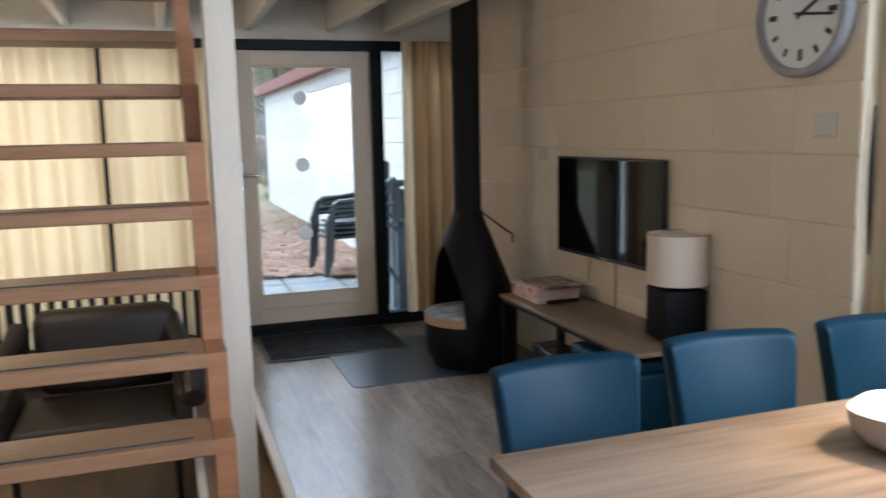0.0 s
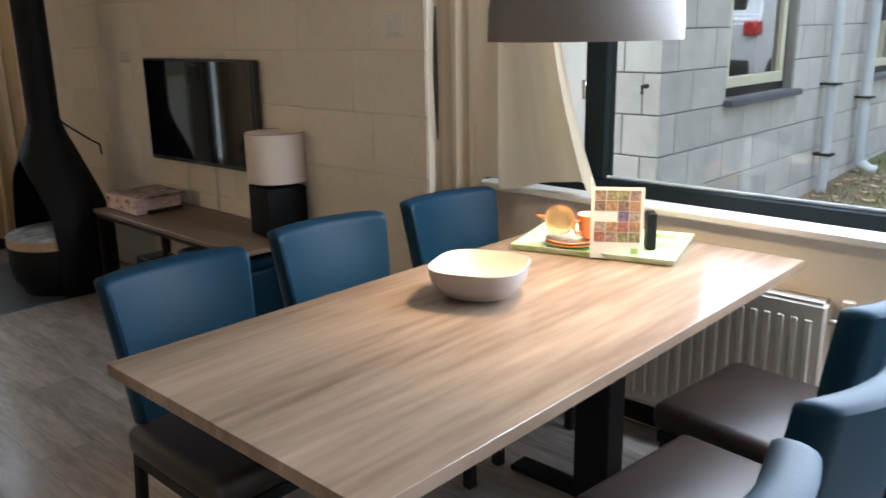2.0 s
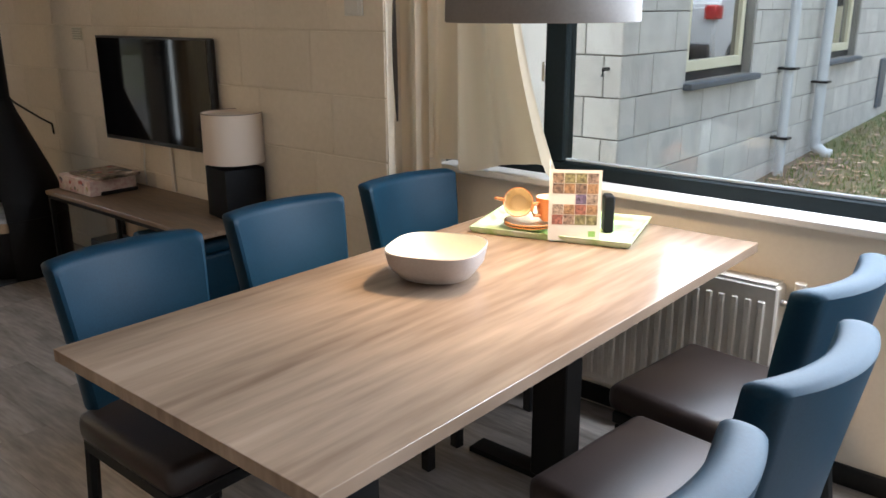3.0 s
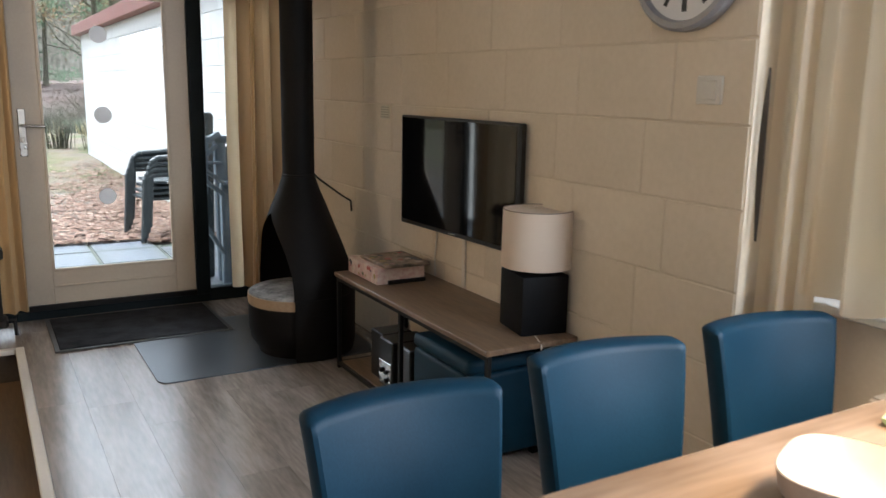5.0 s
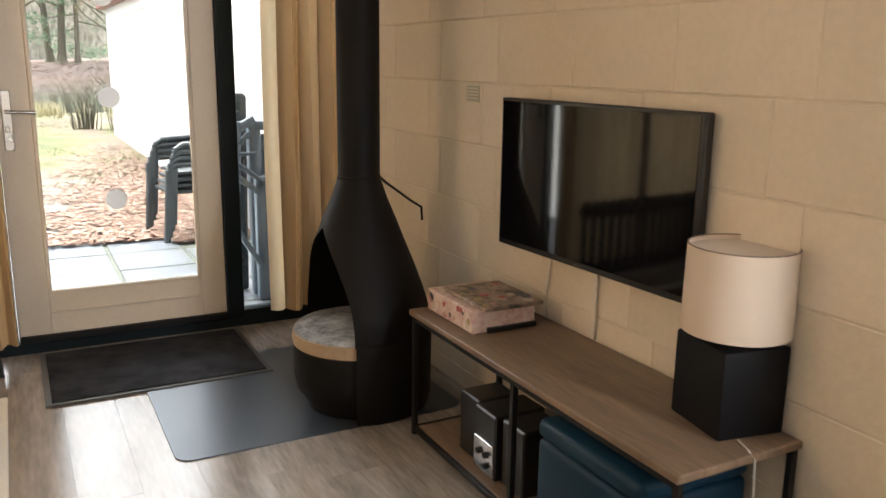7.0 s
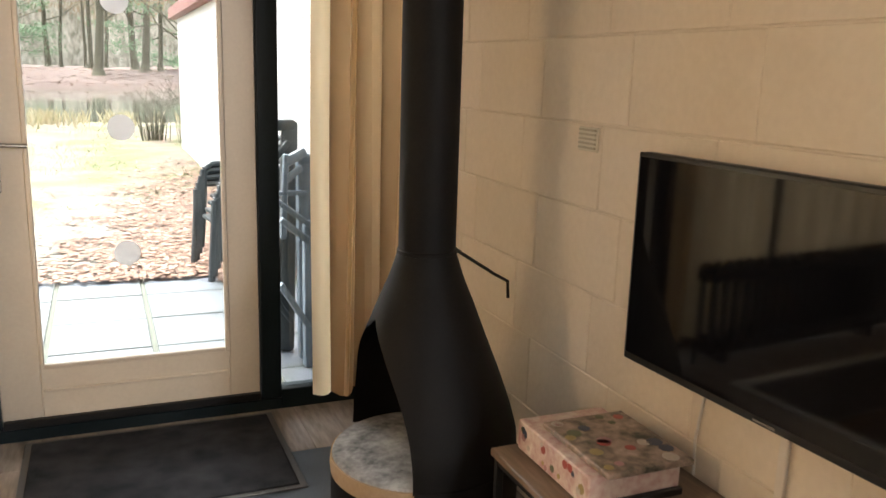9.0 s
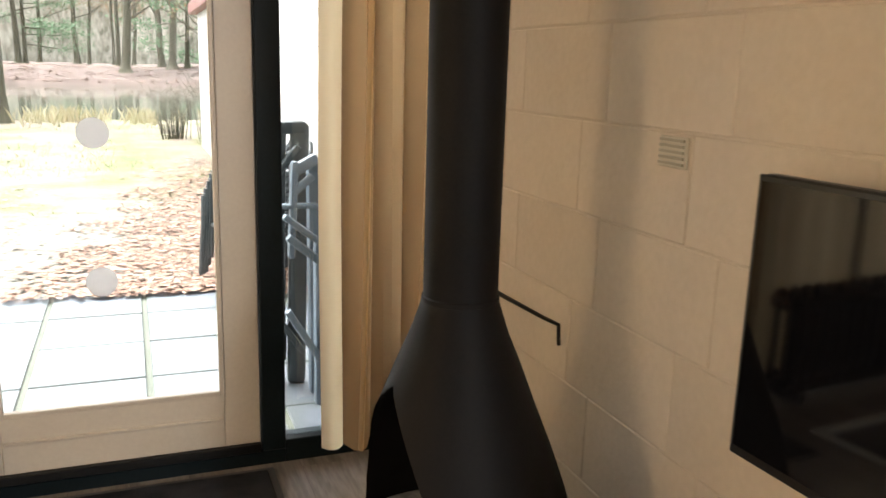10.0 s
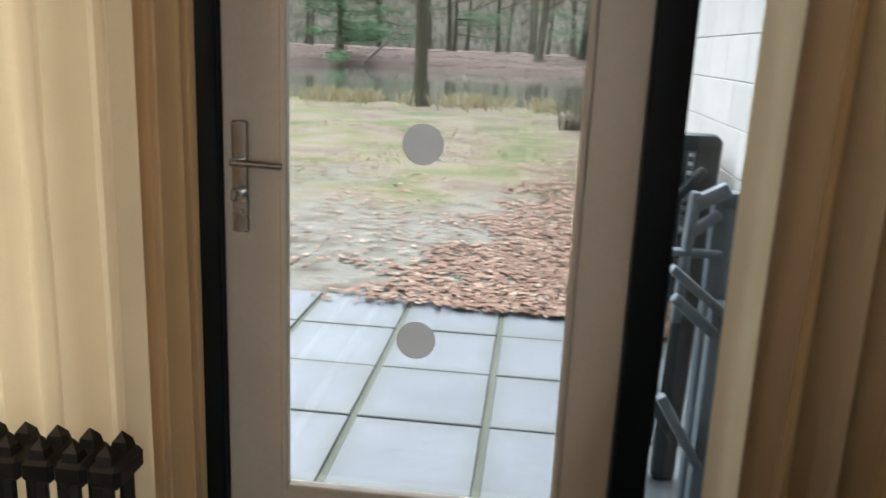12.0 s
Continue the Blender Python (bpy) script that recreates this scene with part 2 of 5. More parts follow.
BLOCK_WHITE = surface("white_painted_block", (0.45, 0.445, 0.43), (0.53, 0.525, 0.51), rough=0.8, scale=4, fine=50, bump=0.35, depth=0.004, spread=0.04)
JOINT_WHITE = surface("white_painted_joint", (0.39, 0.385, 0.37), (0.46, 0.455, 0.44), rough=0.9)
CREAM_FRAME = surface("pale_yellow_frame", (0.66, 0.62, 0.44), (0.74, 0.70, 0.52), rough=0.45)
SILL_SLATE = surface("slate_sill", (0.06, 0.075, 0.095), (0.09, 0.105, 0.13), rough=0.5)
DRAIN = surface("pale_grey_drainpipe", (0.50, 0.53, 0.56), (0.60, 0.63, 0.66), rough=0.45)
ROOF_BROWN = surface("red_brown_fascia", (0.13, 0.045, 0.035), (0.19, 0.07, 0.055), rough=0.7)
SLAB = surface("pale_concrete_slab", (0.075, 0.085, 0.10), (0.125, 0.138, 0.158), rough=0.33, scale=2.2, fine=40, bump=0.12, depth=0.001, spread=0.12, rough_vary=0.05)


def edge_dirt(m, dirt, reach):
    """Dirt and moss creeping in from a slab's edges, broken up by noise."""
    nt = m.node_tree
    n, l = nt.nodes, nt.links
    p = n["Principled BSDF"]
    clean = p.inputs["Base Color"].links[0].from_socket
    tc = n.new("ShaderNodeTexCoord")
    sep = n.new("ShaderNodeSeparateXYZ")
    l.new(tc.outputs["Generated"], sep.inputs[0])

    def op(kind, a, b):
        x = n.new("ShaderNodeMath")
        x.operation = kind
        for k, v in enumerate((a, b)):
            if isinstance(v, (int, float)):
                x.inputs[k].default_value = v
            else:
                l.new(v, x.inputs[k])
        return x.outputs[0]

    sides = [op("SUBTRACT", 0.5, op("ABSOLUTE", op("SUBTRACT", sep.outputs[k], 0.5), 0.0)) for k in (0, 1)]
    near = op("MINIMUM", sides[0], sides[1])
    tex = n.new("ShaderNodeTexNoise")
    tex.inputs["Scale"].default_value, tex.inputs["Detail"].default_value = 7, 6
    geo = n.new("ShaderNodeNewGeometry")
    l.new(geo.outputs["Position"], tex.inputs["Vector"])
    wob = op("ADD", near, op("MULTIPLY", op("SUBTRACT", tex.outputs["Fac"], 0.5), reach))
    mr = n.new("ShaderNodeMapRange")
    mr.inputs["From Min"].default_value, mr.inputs["From Max"].default_value = 0.0, reach
    mr.inputs["To Min"].default_value, mr.inputs["To Max"].default_value = 0.6, 0.0
    l.new(wob, mr.inputs[0])
    mix = n.new("ShaderNodeMix")
    mix.data_type = "RGBA"
    mix.inputs[7].default_value = (*dirt, 1)
    l.new(mr.outputs[0], mix.inputs[0])
    l.new(clean, mix.inputs[6])
    l.new(mix.outputs[2], p.inputs["Base Color"])


edge_dirt(SLAB, (0.052, 0.06, 0.048), 0.16)
SLAB_JOINT = surface("mossy_slab_joint", (0.075, 0.083, 0.065), (0.11, 0.12, 0.095), rough=0.95)
GARDEN_PLASTIC = surface("dark_green_grey_plastic", (0.02, 0.027, 0.03), (0.035, 0.043, 0.047), rough=0.42)
GREY_PLASTIC = surface("slate_blue_plastic", (0.075, 0.098, 0.12), (0.115, 0.142, 0.17), rough=0.38)
BARK = surface("mossy_bark", (0.036, 0.036, 0.019), (0.09, 0.084, 0.046), rough=0.95, scale=3, stretch=(6, 6, 0.8), fine=14, bump=0.9, depth=0.03)
LIMB = surface("pale_dead_wood", (0.20, 0.18, 0.15), (0.33, 0.30, 0.26), rough=0.9, scale=3, fine=20, bump=0.4, depth=0.01)
NEEDLES = island_tint("conifer_needles", [(0.07, 0.14, 0.06), (0.12, 0.21, 0.10), (0.18, 0.27, 0.15)])
TWIG_LEAF = island_tint("winter_twig_leaves", [(0.12, 0.10, 0.05), (0.22, 0.13, 0.06), (0.16, 0.17, 0.07), (0.26, 0.12, 0.05)])
LEAF_TAN = island_tint("dry_tan_leaves", [(0.30, 0.20, 0.12), (0.48, 0.36, 0.25), (0.16, 0.085, 0.05), (0.55, 0.45, 0.34)])
LEAF_LITTER = island_tint("fallen_oak_leaves", [(0.08, 0.043, 0.028), (0.20, 0.11, 0.07), (0.135, 0.07, 0.045), (0.34, 0.25, 0.19), (0.16, 0.085, 0.055), (0.26, 0.155, 0.105), (0.10, 0.06, 0.042)])
GRASS = island_tint("grass_blades", [(0.09, 0.14, 0.035), (0.16, 0.21, 0.065), (0.25, 0.24, 0.11), (0.32, 0.27, 0.14)])
REED = island_tint("dry_reeds", [(0.36, 0.30, 0.17), (0.55, 0.49, 0.33), (0.28, 0.26, 0.12), (0.44, 0.36, 0.22)])
CAR_WHITE = surface("white_car_paint", (0.68, 0.69, 0.70), (0.72, 0.73, 0.74), rough=0.2, coat=0.6, bump=0)
CAR_DARK = surface("car_dark_glass", (0.012, 0.013, 0.015), (0.018, 0.02, 0.022), rough=0.08, bump=0)
HOUSE_GLASS = surface("reflecting_window_glass", (0.010, 0.012, 0.013), (0.016, 0.018, 0.02), rough=0.02, bump=0, spec=1.0, coat=1.0, rough_vary=0.0)
CAR_RED = surface("red_tail_lens", (0.5, 0.02, 0.02), (0.6, 0.04, 0.03), rough=0.15, bump=0)
TYRE = surface("tyre_rubber", (0.012, 0.012, 0.012), (0.02, 0.02, 0.02), rough=0.85)
SOFA = surface("dark_brown_sofa_leather", (0.014, 0.010, 0.008), (0.026, 0.019, 0.015), rough=0.5, scale=4, fine=120, bump=0.2, depth=0.001)

# soil, grass and litter over the garden, by place on the ground
GROUND, gt, gp = node_mat("garden_ground")
gn, gl_ = gt.nodes, gt.links
g_tc = gn.new("ShaderNodeTexCoord")


def g_noise(scale, detail=5):
    t = gn.new("ShaderNodeTexNoise")
    t.inputs["Scale"].default_value, t.inputs["Detail"].default_value = scale, detail
    gl_.new(g_tc.outputs["Object"], t.inputs["Vector"])
    return t.outputs["Fac"]


def g_ramp(fac, stops):
    r = gn.new("ShaderNodeValToRGB")
    while len(r.color_ramp.elements) < len(stops):
        r.color_ramp.elements.new(0.5)
    for k, (pos, c) in enumerate(stops):
        r.color_ramp.elements[k].position, r.color_ramp.elements[k].color = pos, (*c, 1)
    gl_.new(fac, r.inputs[0])
    return r.outputs[0]


def g_mix(fac, a, b):
    x = gn.new("ShaderNodeMix")
    x.data_type = "RGBA"
    gl_.new(fac, x.inputs[0])
    gl_.new(a, x.inputs[6])
    gl_.new(b, x.inputs[7])
    return x.outputs[2]


g_soil = g_ramp(g_noise(3.5), [(0.3, (0.075, 0.058, 0.043)), (0.44, (0.125, 0.115, 0.092)), (0.6, (0.165, 0.157, 0.135)), (0.74, (0.10, 0.07, 0.05))])
g_grass = g_ramp(g_noise(0.85, 7), [(0.28, (0.056, 0.075, 0.025)), (0.41, (0.10, 0.108, 0.042)), (0.48, (0.14, 0.12, 0.062)), (0.57, (0.155, 0.13, 0.095)), (0.70, (0.10, 0.065, 0.042))])
g_litter = g_ramp(g_noise(9), [(0.3, (0.065, 0.042, 0.034)), (0.6, (0.12, 0.082, 0.068)), (0.8, (0.18, 0.135, 0.115))])
g_xyz = gn.new("ShaderNodeSeparateXYZ")
gl_.new(g_tc.outputs["Object"], g_xyz.inputs[0])


def g_math(op, a, b):
    x = gn.new("ShaderNodeMath")
    x.operation = op
    for k, v in enumerate((a, b)):
        if isinstance(v, (int, float)):
            x.inputs[k].default_value = v
        else:
            gl_.new(v, x.inputs[k])
    return x.outputs[0]


g_wob = g_math("MULTIPLY", g_noise(0.6, 5), 9.0)
g_far = g_math("ADD", g_xyz.outputs[1], g_wob)
g_in = gn.new("ShaderNodeMapRange")
g_in.inputs[1].default_value, g_in.inputs[2].default_value = 16.0, 18.5
gl_.new(g_far, g_in.inputs[0])
g_side = gn.new("ShaderNodeMapRange")
g_side.inputs[1].default_value, g_side.inputs[2].default_value = 3.2, 5.6
gl_.new(g_xyz.outputs[0], g_side.inputs[0])
g_isgrass = g_math("MAXIMUM", g_in.outputs[0], g_side.outputs[0])
g_bank = gn.new("ShaderNodeMapRange")
g_bank.inputs[1].default_value, g_bank.inputs[2].default_value = 58.0, 62.0
gl_.new(g_xyz.outputs[1], g_bank.inputs[0])
g_col = g_mix(g_bank.outputs[0], g_mix(g_isgrass, g_soil, g_grass), g_litter)
gl_.new(g_col, gp.inputs["Base Color"])
gp.inputs["Roughness"].default_value = 0.95
g_b = gn.new("ShaderNodeBump")
g_b.inputs["Strength"].default_value, g_b.inputs["Distance"].default_value = 0.6, 0.03
gl_.new(g_noise(18), g_b.inputs["Height"])
gl_.new(g_b.outputs[0], gp.inputs["Normal"])

WATER, _nt, _p = node_mat("pond_water")
_p.inputs["Base Color"].default_value = (0.07, 0.08, 0.058, 1)
_p.inputs["Roughness"].default_value = 0.06
_wb = _nt.nodes.new("ShaderNodeBump")
_wn = _nt.nodes.new("ShaderNodeTexNoise")
_wn.inputs["Scale"].default_value = 1.2
_wb.inputs["Strength"].default_value, _wb.inputs["Distance"].default_value = 0.08, 0.05
_nt.links.new(_wn.outputs["Fac"], _wb.inputs["Height"])
_nt.links.new(_wb.outputs[0], _p.inputs["Normal"])

FAR_WOOD = surface("far_woodland", (0.15, 0.145, 0.105), (0.50, 0.47, 0.38), rough=1.0, scale=0.5, stretch=(1, 1, 0.45), fine=2.0, bump=0, spec=0.0, fine_mix=0.5)

# ---- building helpers ----


def bm_new():
    return bmesh.new()


def bx(bm, x0, x1, y0, y1, z0, z1, bev=0.0, seg=1):
    """A box between two corners, its edges rounded by bev."""
    vs = [bm.verts.new((x, y, z)) for z in (z0, z1) for y in (y0, y1) for x in (x0, x1)]
    idx = ((0, 2, 3, 1), (4, 5, 7, 6), (0, 1, 5, 4), (2, 6, 7, 3), (0, 4, 6, 2), (1, 3, 7, 5))
    fs = [bm.faces.new([vs[i] for i in f]) for f in idx]
    if bev:
        es = list({e for f in fs for e in f.edges})
        bmesh.ops.bevel(bm, geom=es, offset=bev, segments=seg, affect="EDGES", profile=0.5)
    return bm


def lathe(bm, profile, n=32, c=(0, 0, 0), start=0.0, sweep=360.0):
    """Turns a profile of (radius, height) round a vertical axis."""
    closed = sweep >= 359.9
    rings = []
    for k in range(n if closed else n + 1):
        a = radians(start + sweep * k / n)
        rings.append([bm.verts.new((c[0] + r * math.cos(a), c[1] + r * math.sin(a), c[2] + z)) for r, z in profile])
    for k in range(n):
        a, b = rings[k], rings[(k + 1) % len(rings)]
        for i in range(len(profile) - 1):
            bm.faces.new((a[i], b[i], b[i + 1], a[i + 1]))
    bmesh.ops.remove_doubles(bm, verts=bm.verts, dist=1e-5)
    return bm


def tube(bm, pts, r, n=10, r_end=None):
    """A round bar along points, tapering to r_end."""
    pts = [Vector(p) for p in pts]
    rings = []
    for k, p in enumerate(pts):
        d = (pts[min(k + 1, len(pts) - 1)] - pts[max(k - 1, 0)]).normalized()
        side = d.cross(Vector((0, 0, 1)) if abs(d.z) < 0.9 else Vector((1, 0, 0))).normalized()
        up = side.cross(d)
        rr = r if r_end is None else r + (r_end - r) * k / (len(pts) - 1)
        rings.append([bm.verts.new(p + rr * (math.cos(2 * math.pi * i / n) * side + math.sin(2 * math.pi * i / n) * up)) for i in range(n)])
    for a, b in zip(rings, rings[1:]):
        for i in range(n):
            bm.faces.new((a[i], a[(i + 1) % n], b[(i + 1) % n], b[i]))
    bm.faces.new(list(reversed(rings[0])))
    bm.faces.new(rings[-1])
    return bm


def finish(ob, bm, material, smooth):
    bmesh.ops.recalc_face_normals(bm, faces=bm.faces)
    bm.to_mesh(ob.data)
    bm.free()
    ob.data.materials.append(material)
    if smooth:
        for f in ob.data.polygons:
            f.use_smooth = True
        ob.data.set_sharp_from_angle(angle=radians(38))


def origin(ob):
    o = Vector((0, 0, 0))
    while ob is not None:
        o += ob.location
        ob = ob.parent
    return o


def thing(name, base, label, category, group="", kind=""):
    """An empty at the thing's base, to hold its parts."""
    return tagged(place_at(new(name), base), label, category, group, kind)


def place_at(ob, base):
    ob.location = base
    return ob


def part(name, bm, material, parent, label="", smooth=True):
    """One mesh, given in world places, under a thing or a part."""
    bmesh.ops.translate(bm, verts=bm.verts, vec=-origin(parent))
    ob = new(name, bpy.data.meshes.new(name))
    ob.parent = parent
    finish(ob, bm, material, smooth)
    return tagged(ob, label)


def solo(name, bm, material, label, category, kind="", smooth=True, base=None, group=""):
    """A thing of one mesh."""
    ob = new(name, bpy.data.meshes.new(name))
    if base is not None:
        ob.location = base
        bmesh.ops.translate(bm, verts=bm.verts, vec=-Vector(base))
    finish(ob, bm, material, smooth)
    return tagged(ob, label, category, group, kind)


PIECES = {}


def piece(name, size, at, material, parent, bev=0.006, turn=0.0, wob=0.0):
    """A block, plank or slab: objects of one size share a mesh."""
    key = (name, material.name, tuple(round(s, 3) for s in size))
    if key not in PIECES:
        me = bpy.data.meshes.new(name)
        b = bx(bmesh.new(), -size[0] / 2, size[0] / 2, -size[1] / 2, size[1] / 2, -size[2] / 2, size[2] / 2, bev)
        b.to_mesh(me)
        b.free()
        me.materials.append(material)
        PIECES[key] = me
    ob = new(name, PIECES[key])
    ob.parent = parent
    ob.location = Vector(at) - origin(parent)
    ob.rotation_euler = (0, 0, radians(turn))
    return ob

# ---- the room's shell ----
WALL_X, BAY_X, FACE_Y = 2.90, 3.12, 6.56
TV_TURN = 2.7

wall_east = solo("wall_east", bx(bx(bm_new(), WALL_X + 0.0035, 3.22, 2.79, 6.64, -1.0, 3.6), WALL_X + 0.0034, WALL_X + 0.0036, 2.80, 2.81, 0, 0.01),
                 MORTAR, "cream painted concrete block wall with the television", "wall", kind="structure", smooth=False)
b = bm_new()
for z0, z1, y0, y1 in ((-1.0, 0.79, -2.7, 2.789), (2.2, 3.6, -2.7, 2.789), (0.79, 2.2, -2.7, -2.5), (0.79, 2.2, 2.74, 2.789)):
    bx(b, BAY_X, 3.26, y0, y1, z0, z1)
wall_bay = solo("wall_bay", b, CREAM_PLAIN, "cream plastered wall under a wide dining window", "wall", kind="structure", smooth=False)
wall_south = solo("wall_south", bx(bm_new(), -2.9, 3.26, -2.9, -2.7, -1.0, 3.6), CREAM_PLAIN, "cream plastered back wall", "wall", kind="structure", smooth=False)
wall_west = solo("wall_west", bx(bm_new(), -2.9, -2.7, -2.7, 6.64, -1.0, 3.6), CREAM_PLAIN, "cream plastered side wall", "wall", kind="structure", smooth=False)
wall_north = solo("wall_north", bx(bm_new(), -2.7, WALL_X + 0.007, 6.5, 6.64, 2.10, 3.6), CEIL_PAINT, "grey lintel wall above the garden door", "wall", kind="structure", smooth=False)
ceiling = solo("ceiling", bx(bm_new(), -2.9, 3.26, -2.9, 6.7, 3.6, 3.75), CEIL_PAINT, "high pale board ceiling", "ceiling", kind="structure", smooth=False)

# loft deck on painted joists
b = bm_new()
for k in range(42):
    bx(b, -2.7 + k * 0.12, -2.7 + k * 0.12 + 0.116, 3.95, 6.5, 2.36, 2.385)
tagged(solo("ceiling_loft", b, CEIL_PAINT, "pale boarded underside of the loft", "ceiling", kind="structure", smooth=False))
for k, x in enumerate((2.30, 1.87, 1.30, 0.73, 0.16, -0.41, -0.98, -1.55, -2.12)):
    w = 0.055 if k else 0.09
    solo("ceiling_joist", bx(bm_new(), x - w / 2, x + w / 2, 3.95, 6.498, 2.155, 2.358, 0.006), BEAM_PAINT, "pale painted timber joist carrying the loft", "joist", group="loft joists", smooth=False)
solo("loft_edge_board", bx(bm_new(), -2.69, 2.35, 3.90, 3.948, 2.14, 2.44, 0.006), BEAM_PAINT, "pale painted board along the loft edge", "joist", smooth=False)

# floors: main level, sunken step and sunken floor
b = bm_new()
bx(b, 1.095, BAY_X, -2.7, 6.56, -0.3, -0.012)
bx(b, -2.7, 1.095, -2.7, 3.36, -0.6, -0.012)
bx(b, -2.7, 1.095, 5.96, 6.56, -0.6, -0.012)
floor = solo("floor", b, GROOVE, "grey-brown oak laminate floor", "floor", kind="structure", smooth=False)
solo("floor_pit_step", bx(bm_new(), 0.745, 1.094, 3.362, 5.958, -0.6, -0.18), PIT_WOOD, "brown wooden step down into the sitting pit", "floor", kind="structure", smooth=False)
solo("floor_pit", bx(bm_new(), -2.7, 0.744, 3.362, 5.958, -0.6, -0.36), PIT_WOOD, "brown sunken sitting-pit floor", "floor", kind="structure", smooth=False)
b = bm_new()
bx(b, 1.052, 1.096, 3.4, 5.962, -0.02, 0.008, 0.004)
bx(b, -2.7, 1.051, 5.92, 5.962, -0.02, 0.008, 0.004)
solo("trim", b, WHITE_PAINT, "white edge strip round the sitting pit", "trim", kind="structure", smooth=False)
solo("trim_step", bx(bm_new(), 0.735, 0.775, 3.4, 5.955, -0.2, -0.172, 0.004), WHITE_PAINT, "white nosing along the pit step", "trim", kind="structure", smooth=False)
b = bm_new()
bx(b, BAY_X - 0.015, BAY_X - 0.001, -2.7, 2.78, 0.0, 0.07, 0.003)
solo("baseboard", b, BLACK_METAL, "dark skirting under the dining window", "baseboard", kind="structure", smooth=False)

# ---- garden facade: frame, panes, door ----
b = bm_new()
FY0, FY1 = 6.515, 6.605
bx(b, -2.7, 2.9, FY0, FY1, 2.03, 2.10, 0.004)
bx(b, -2.7, 1.09, FY0, FY1, -0.05, 0.06, 0.004)
bx(b, 1.09, 2.246, FY0, FY1, -0.05, 0.05, 0.004)
bx(b, 2.246, 2.9, FY0, FY1, -0.05, 0.085, 0.004)
bx(b, 1.088, 1.152, FY0 - 0.002, FY1 + 0.002, 0.05, 2.03, 0.004)
bx(b, 2.160, 2.246, FY0 - 0.002, FY1 + 0.002, 0.05, 2.03, 0.004)
for x in (-2.69, -1.45, 0.301):
    bx(b, x, x + 0.07, FY0 - 0.002, FY1 + 0.002, 0.06, 2.03, 0.004)
bx(b, 2.84, 2.90, FY0 - 0.002, FY1 + 0.002, 0.085, 2.03, 0.004)
window_1 = thing("window_1", (0, FACE_Y, 0), "dark painted garden window frame beside the door", "window", kind="structure")
part("window_frame", b, DARK_FRAME, window_1, smooth=False)
for x0, x1 in ((-2.62, -1.45), (-1.38, 0.301), (0.371, 1.088), (2.246, 2.84)):
    part("pane", bx(bm_new(), x0, x1, 6.556, 6.562, 0.06 if x0 < 2 else 0.085, 2.03), PANE, window_1, smooth=False)

door = thing("door_1", (1.16, FACE_Y, 0.055), "closed cream-painted glazed garden door with steel lever", "door", kind="structure")
LY0, LY1 = 6.535, 6.585
part("stile", bx(bm_new(), 1.155, 1.302, LY0, LY1, 0.055, 2.028, 0.004), DOOR_PAINT, door, smooth=False)
part("stile", bx(bm_new(), 2.030, 2.157, LY0, LY1, 0.055, 2.028, 0.004), DOOR_PAINT, door, smooth=False)
part("rail", bx(bm_new(), 1.302, 2.030, LY0, LY1, 1.925, 2.028, 0.004), DOOR_PAINT, door, smooth=False)
lower = part("rail", bx(bm_new(), 1.302, 2.030, LY0, LY1, 0.055, 0.285, 0.004), DOOR_PAINT, door, smooth=False)
part("moulding", bx(bm_new(), 1.31, 2.02, LY0 - 0.012, LY0 - 0.001, 0.188, 0.2, 0.003), DOOR_PAINT, lower, smooth=False)
part("threshold_strip", bx(bm_new(), 1.16, 2.155, LY0 - 0.03, LY0 - 0.001, 0.052, 0.085, 0.004), BLACK_METAL, lower, smooth=False)
b = bm_new()
bx(b, 1.302, 1.318, LY0 - 0.008, LY0 + 0.02, 0.285, 1.925, 0.003)
bx(b, 2.014, 2.030, LY0 - 0.008, LY0 + 0.02, 0.285, 1.925, 0.003)
bx(b, 1.318, 2.014, LY0 - 0.008, LY0 + 0.02, 0.285, 0.301, 0.003)
bx(b, 1.318, 2.014, LY0 - 0.008, LY0 + 0.02, 1.909, 1.925, 0.003)
part("glazing_bead", b, DOOR_PAINT, door, smooth=False)
pane = part("pane", bx(bm_new(), 1.303, 2.029, 6.557, 6.563, 0.286, 1.924), PANE, door, smooth=False)
for z in (0.728, 1.225, 1.700):
    s = bm_new()
    bmesh.ops.create_cone(s, cap_ends=True, segments=40, radius1=0.050, radius2=0.050, depth=0.0012,
                          matrix=Matrix.Translation((1.645, 6.5555, z)) @ Matrix.Rotation(radians(90), 4, "X"))
    part("sticker", s, STICKER, pane, "round grey safety sticker", smooth=False)
plate = part("handle_plate", bx(bm_new(), 1.180, 1.222, LY0 - 0.010, LY0 - 0.001, 0.985, 1.262, 0.004), CHROME, door)
part("lever", tube(tube(bm_new(), [(1.20, LY0 - 0.008, 1.165), (1.20, LY0 - 0.055, 1.165)], 0.010), [(1.195, LY0 - 0.055, 1.165), (1.25, LY0 - 0.058, 1.165), (1.32, LY0 - 0.052, 1.162)], 0.009), CHROME, plate)
part("lock_cylinder", tube(bm_new(), [(1.20, LY0 - 0.012, 1.085), (1.20, LY0 - 0.03, 1.085)], 0.012), CHROME, plate)
part("key", bx(bm_new(), 1.192, 1.208, LY0 - 0.052, LY0 - 0.03, 1.07, 1.10, 0.004), CHROME, plate)

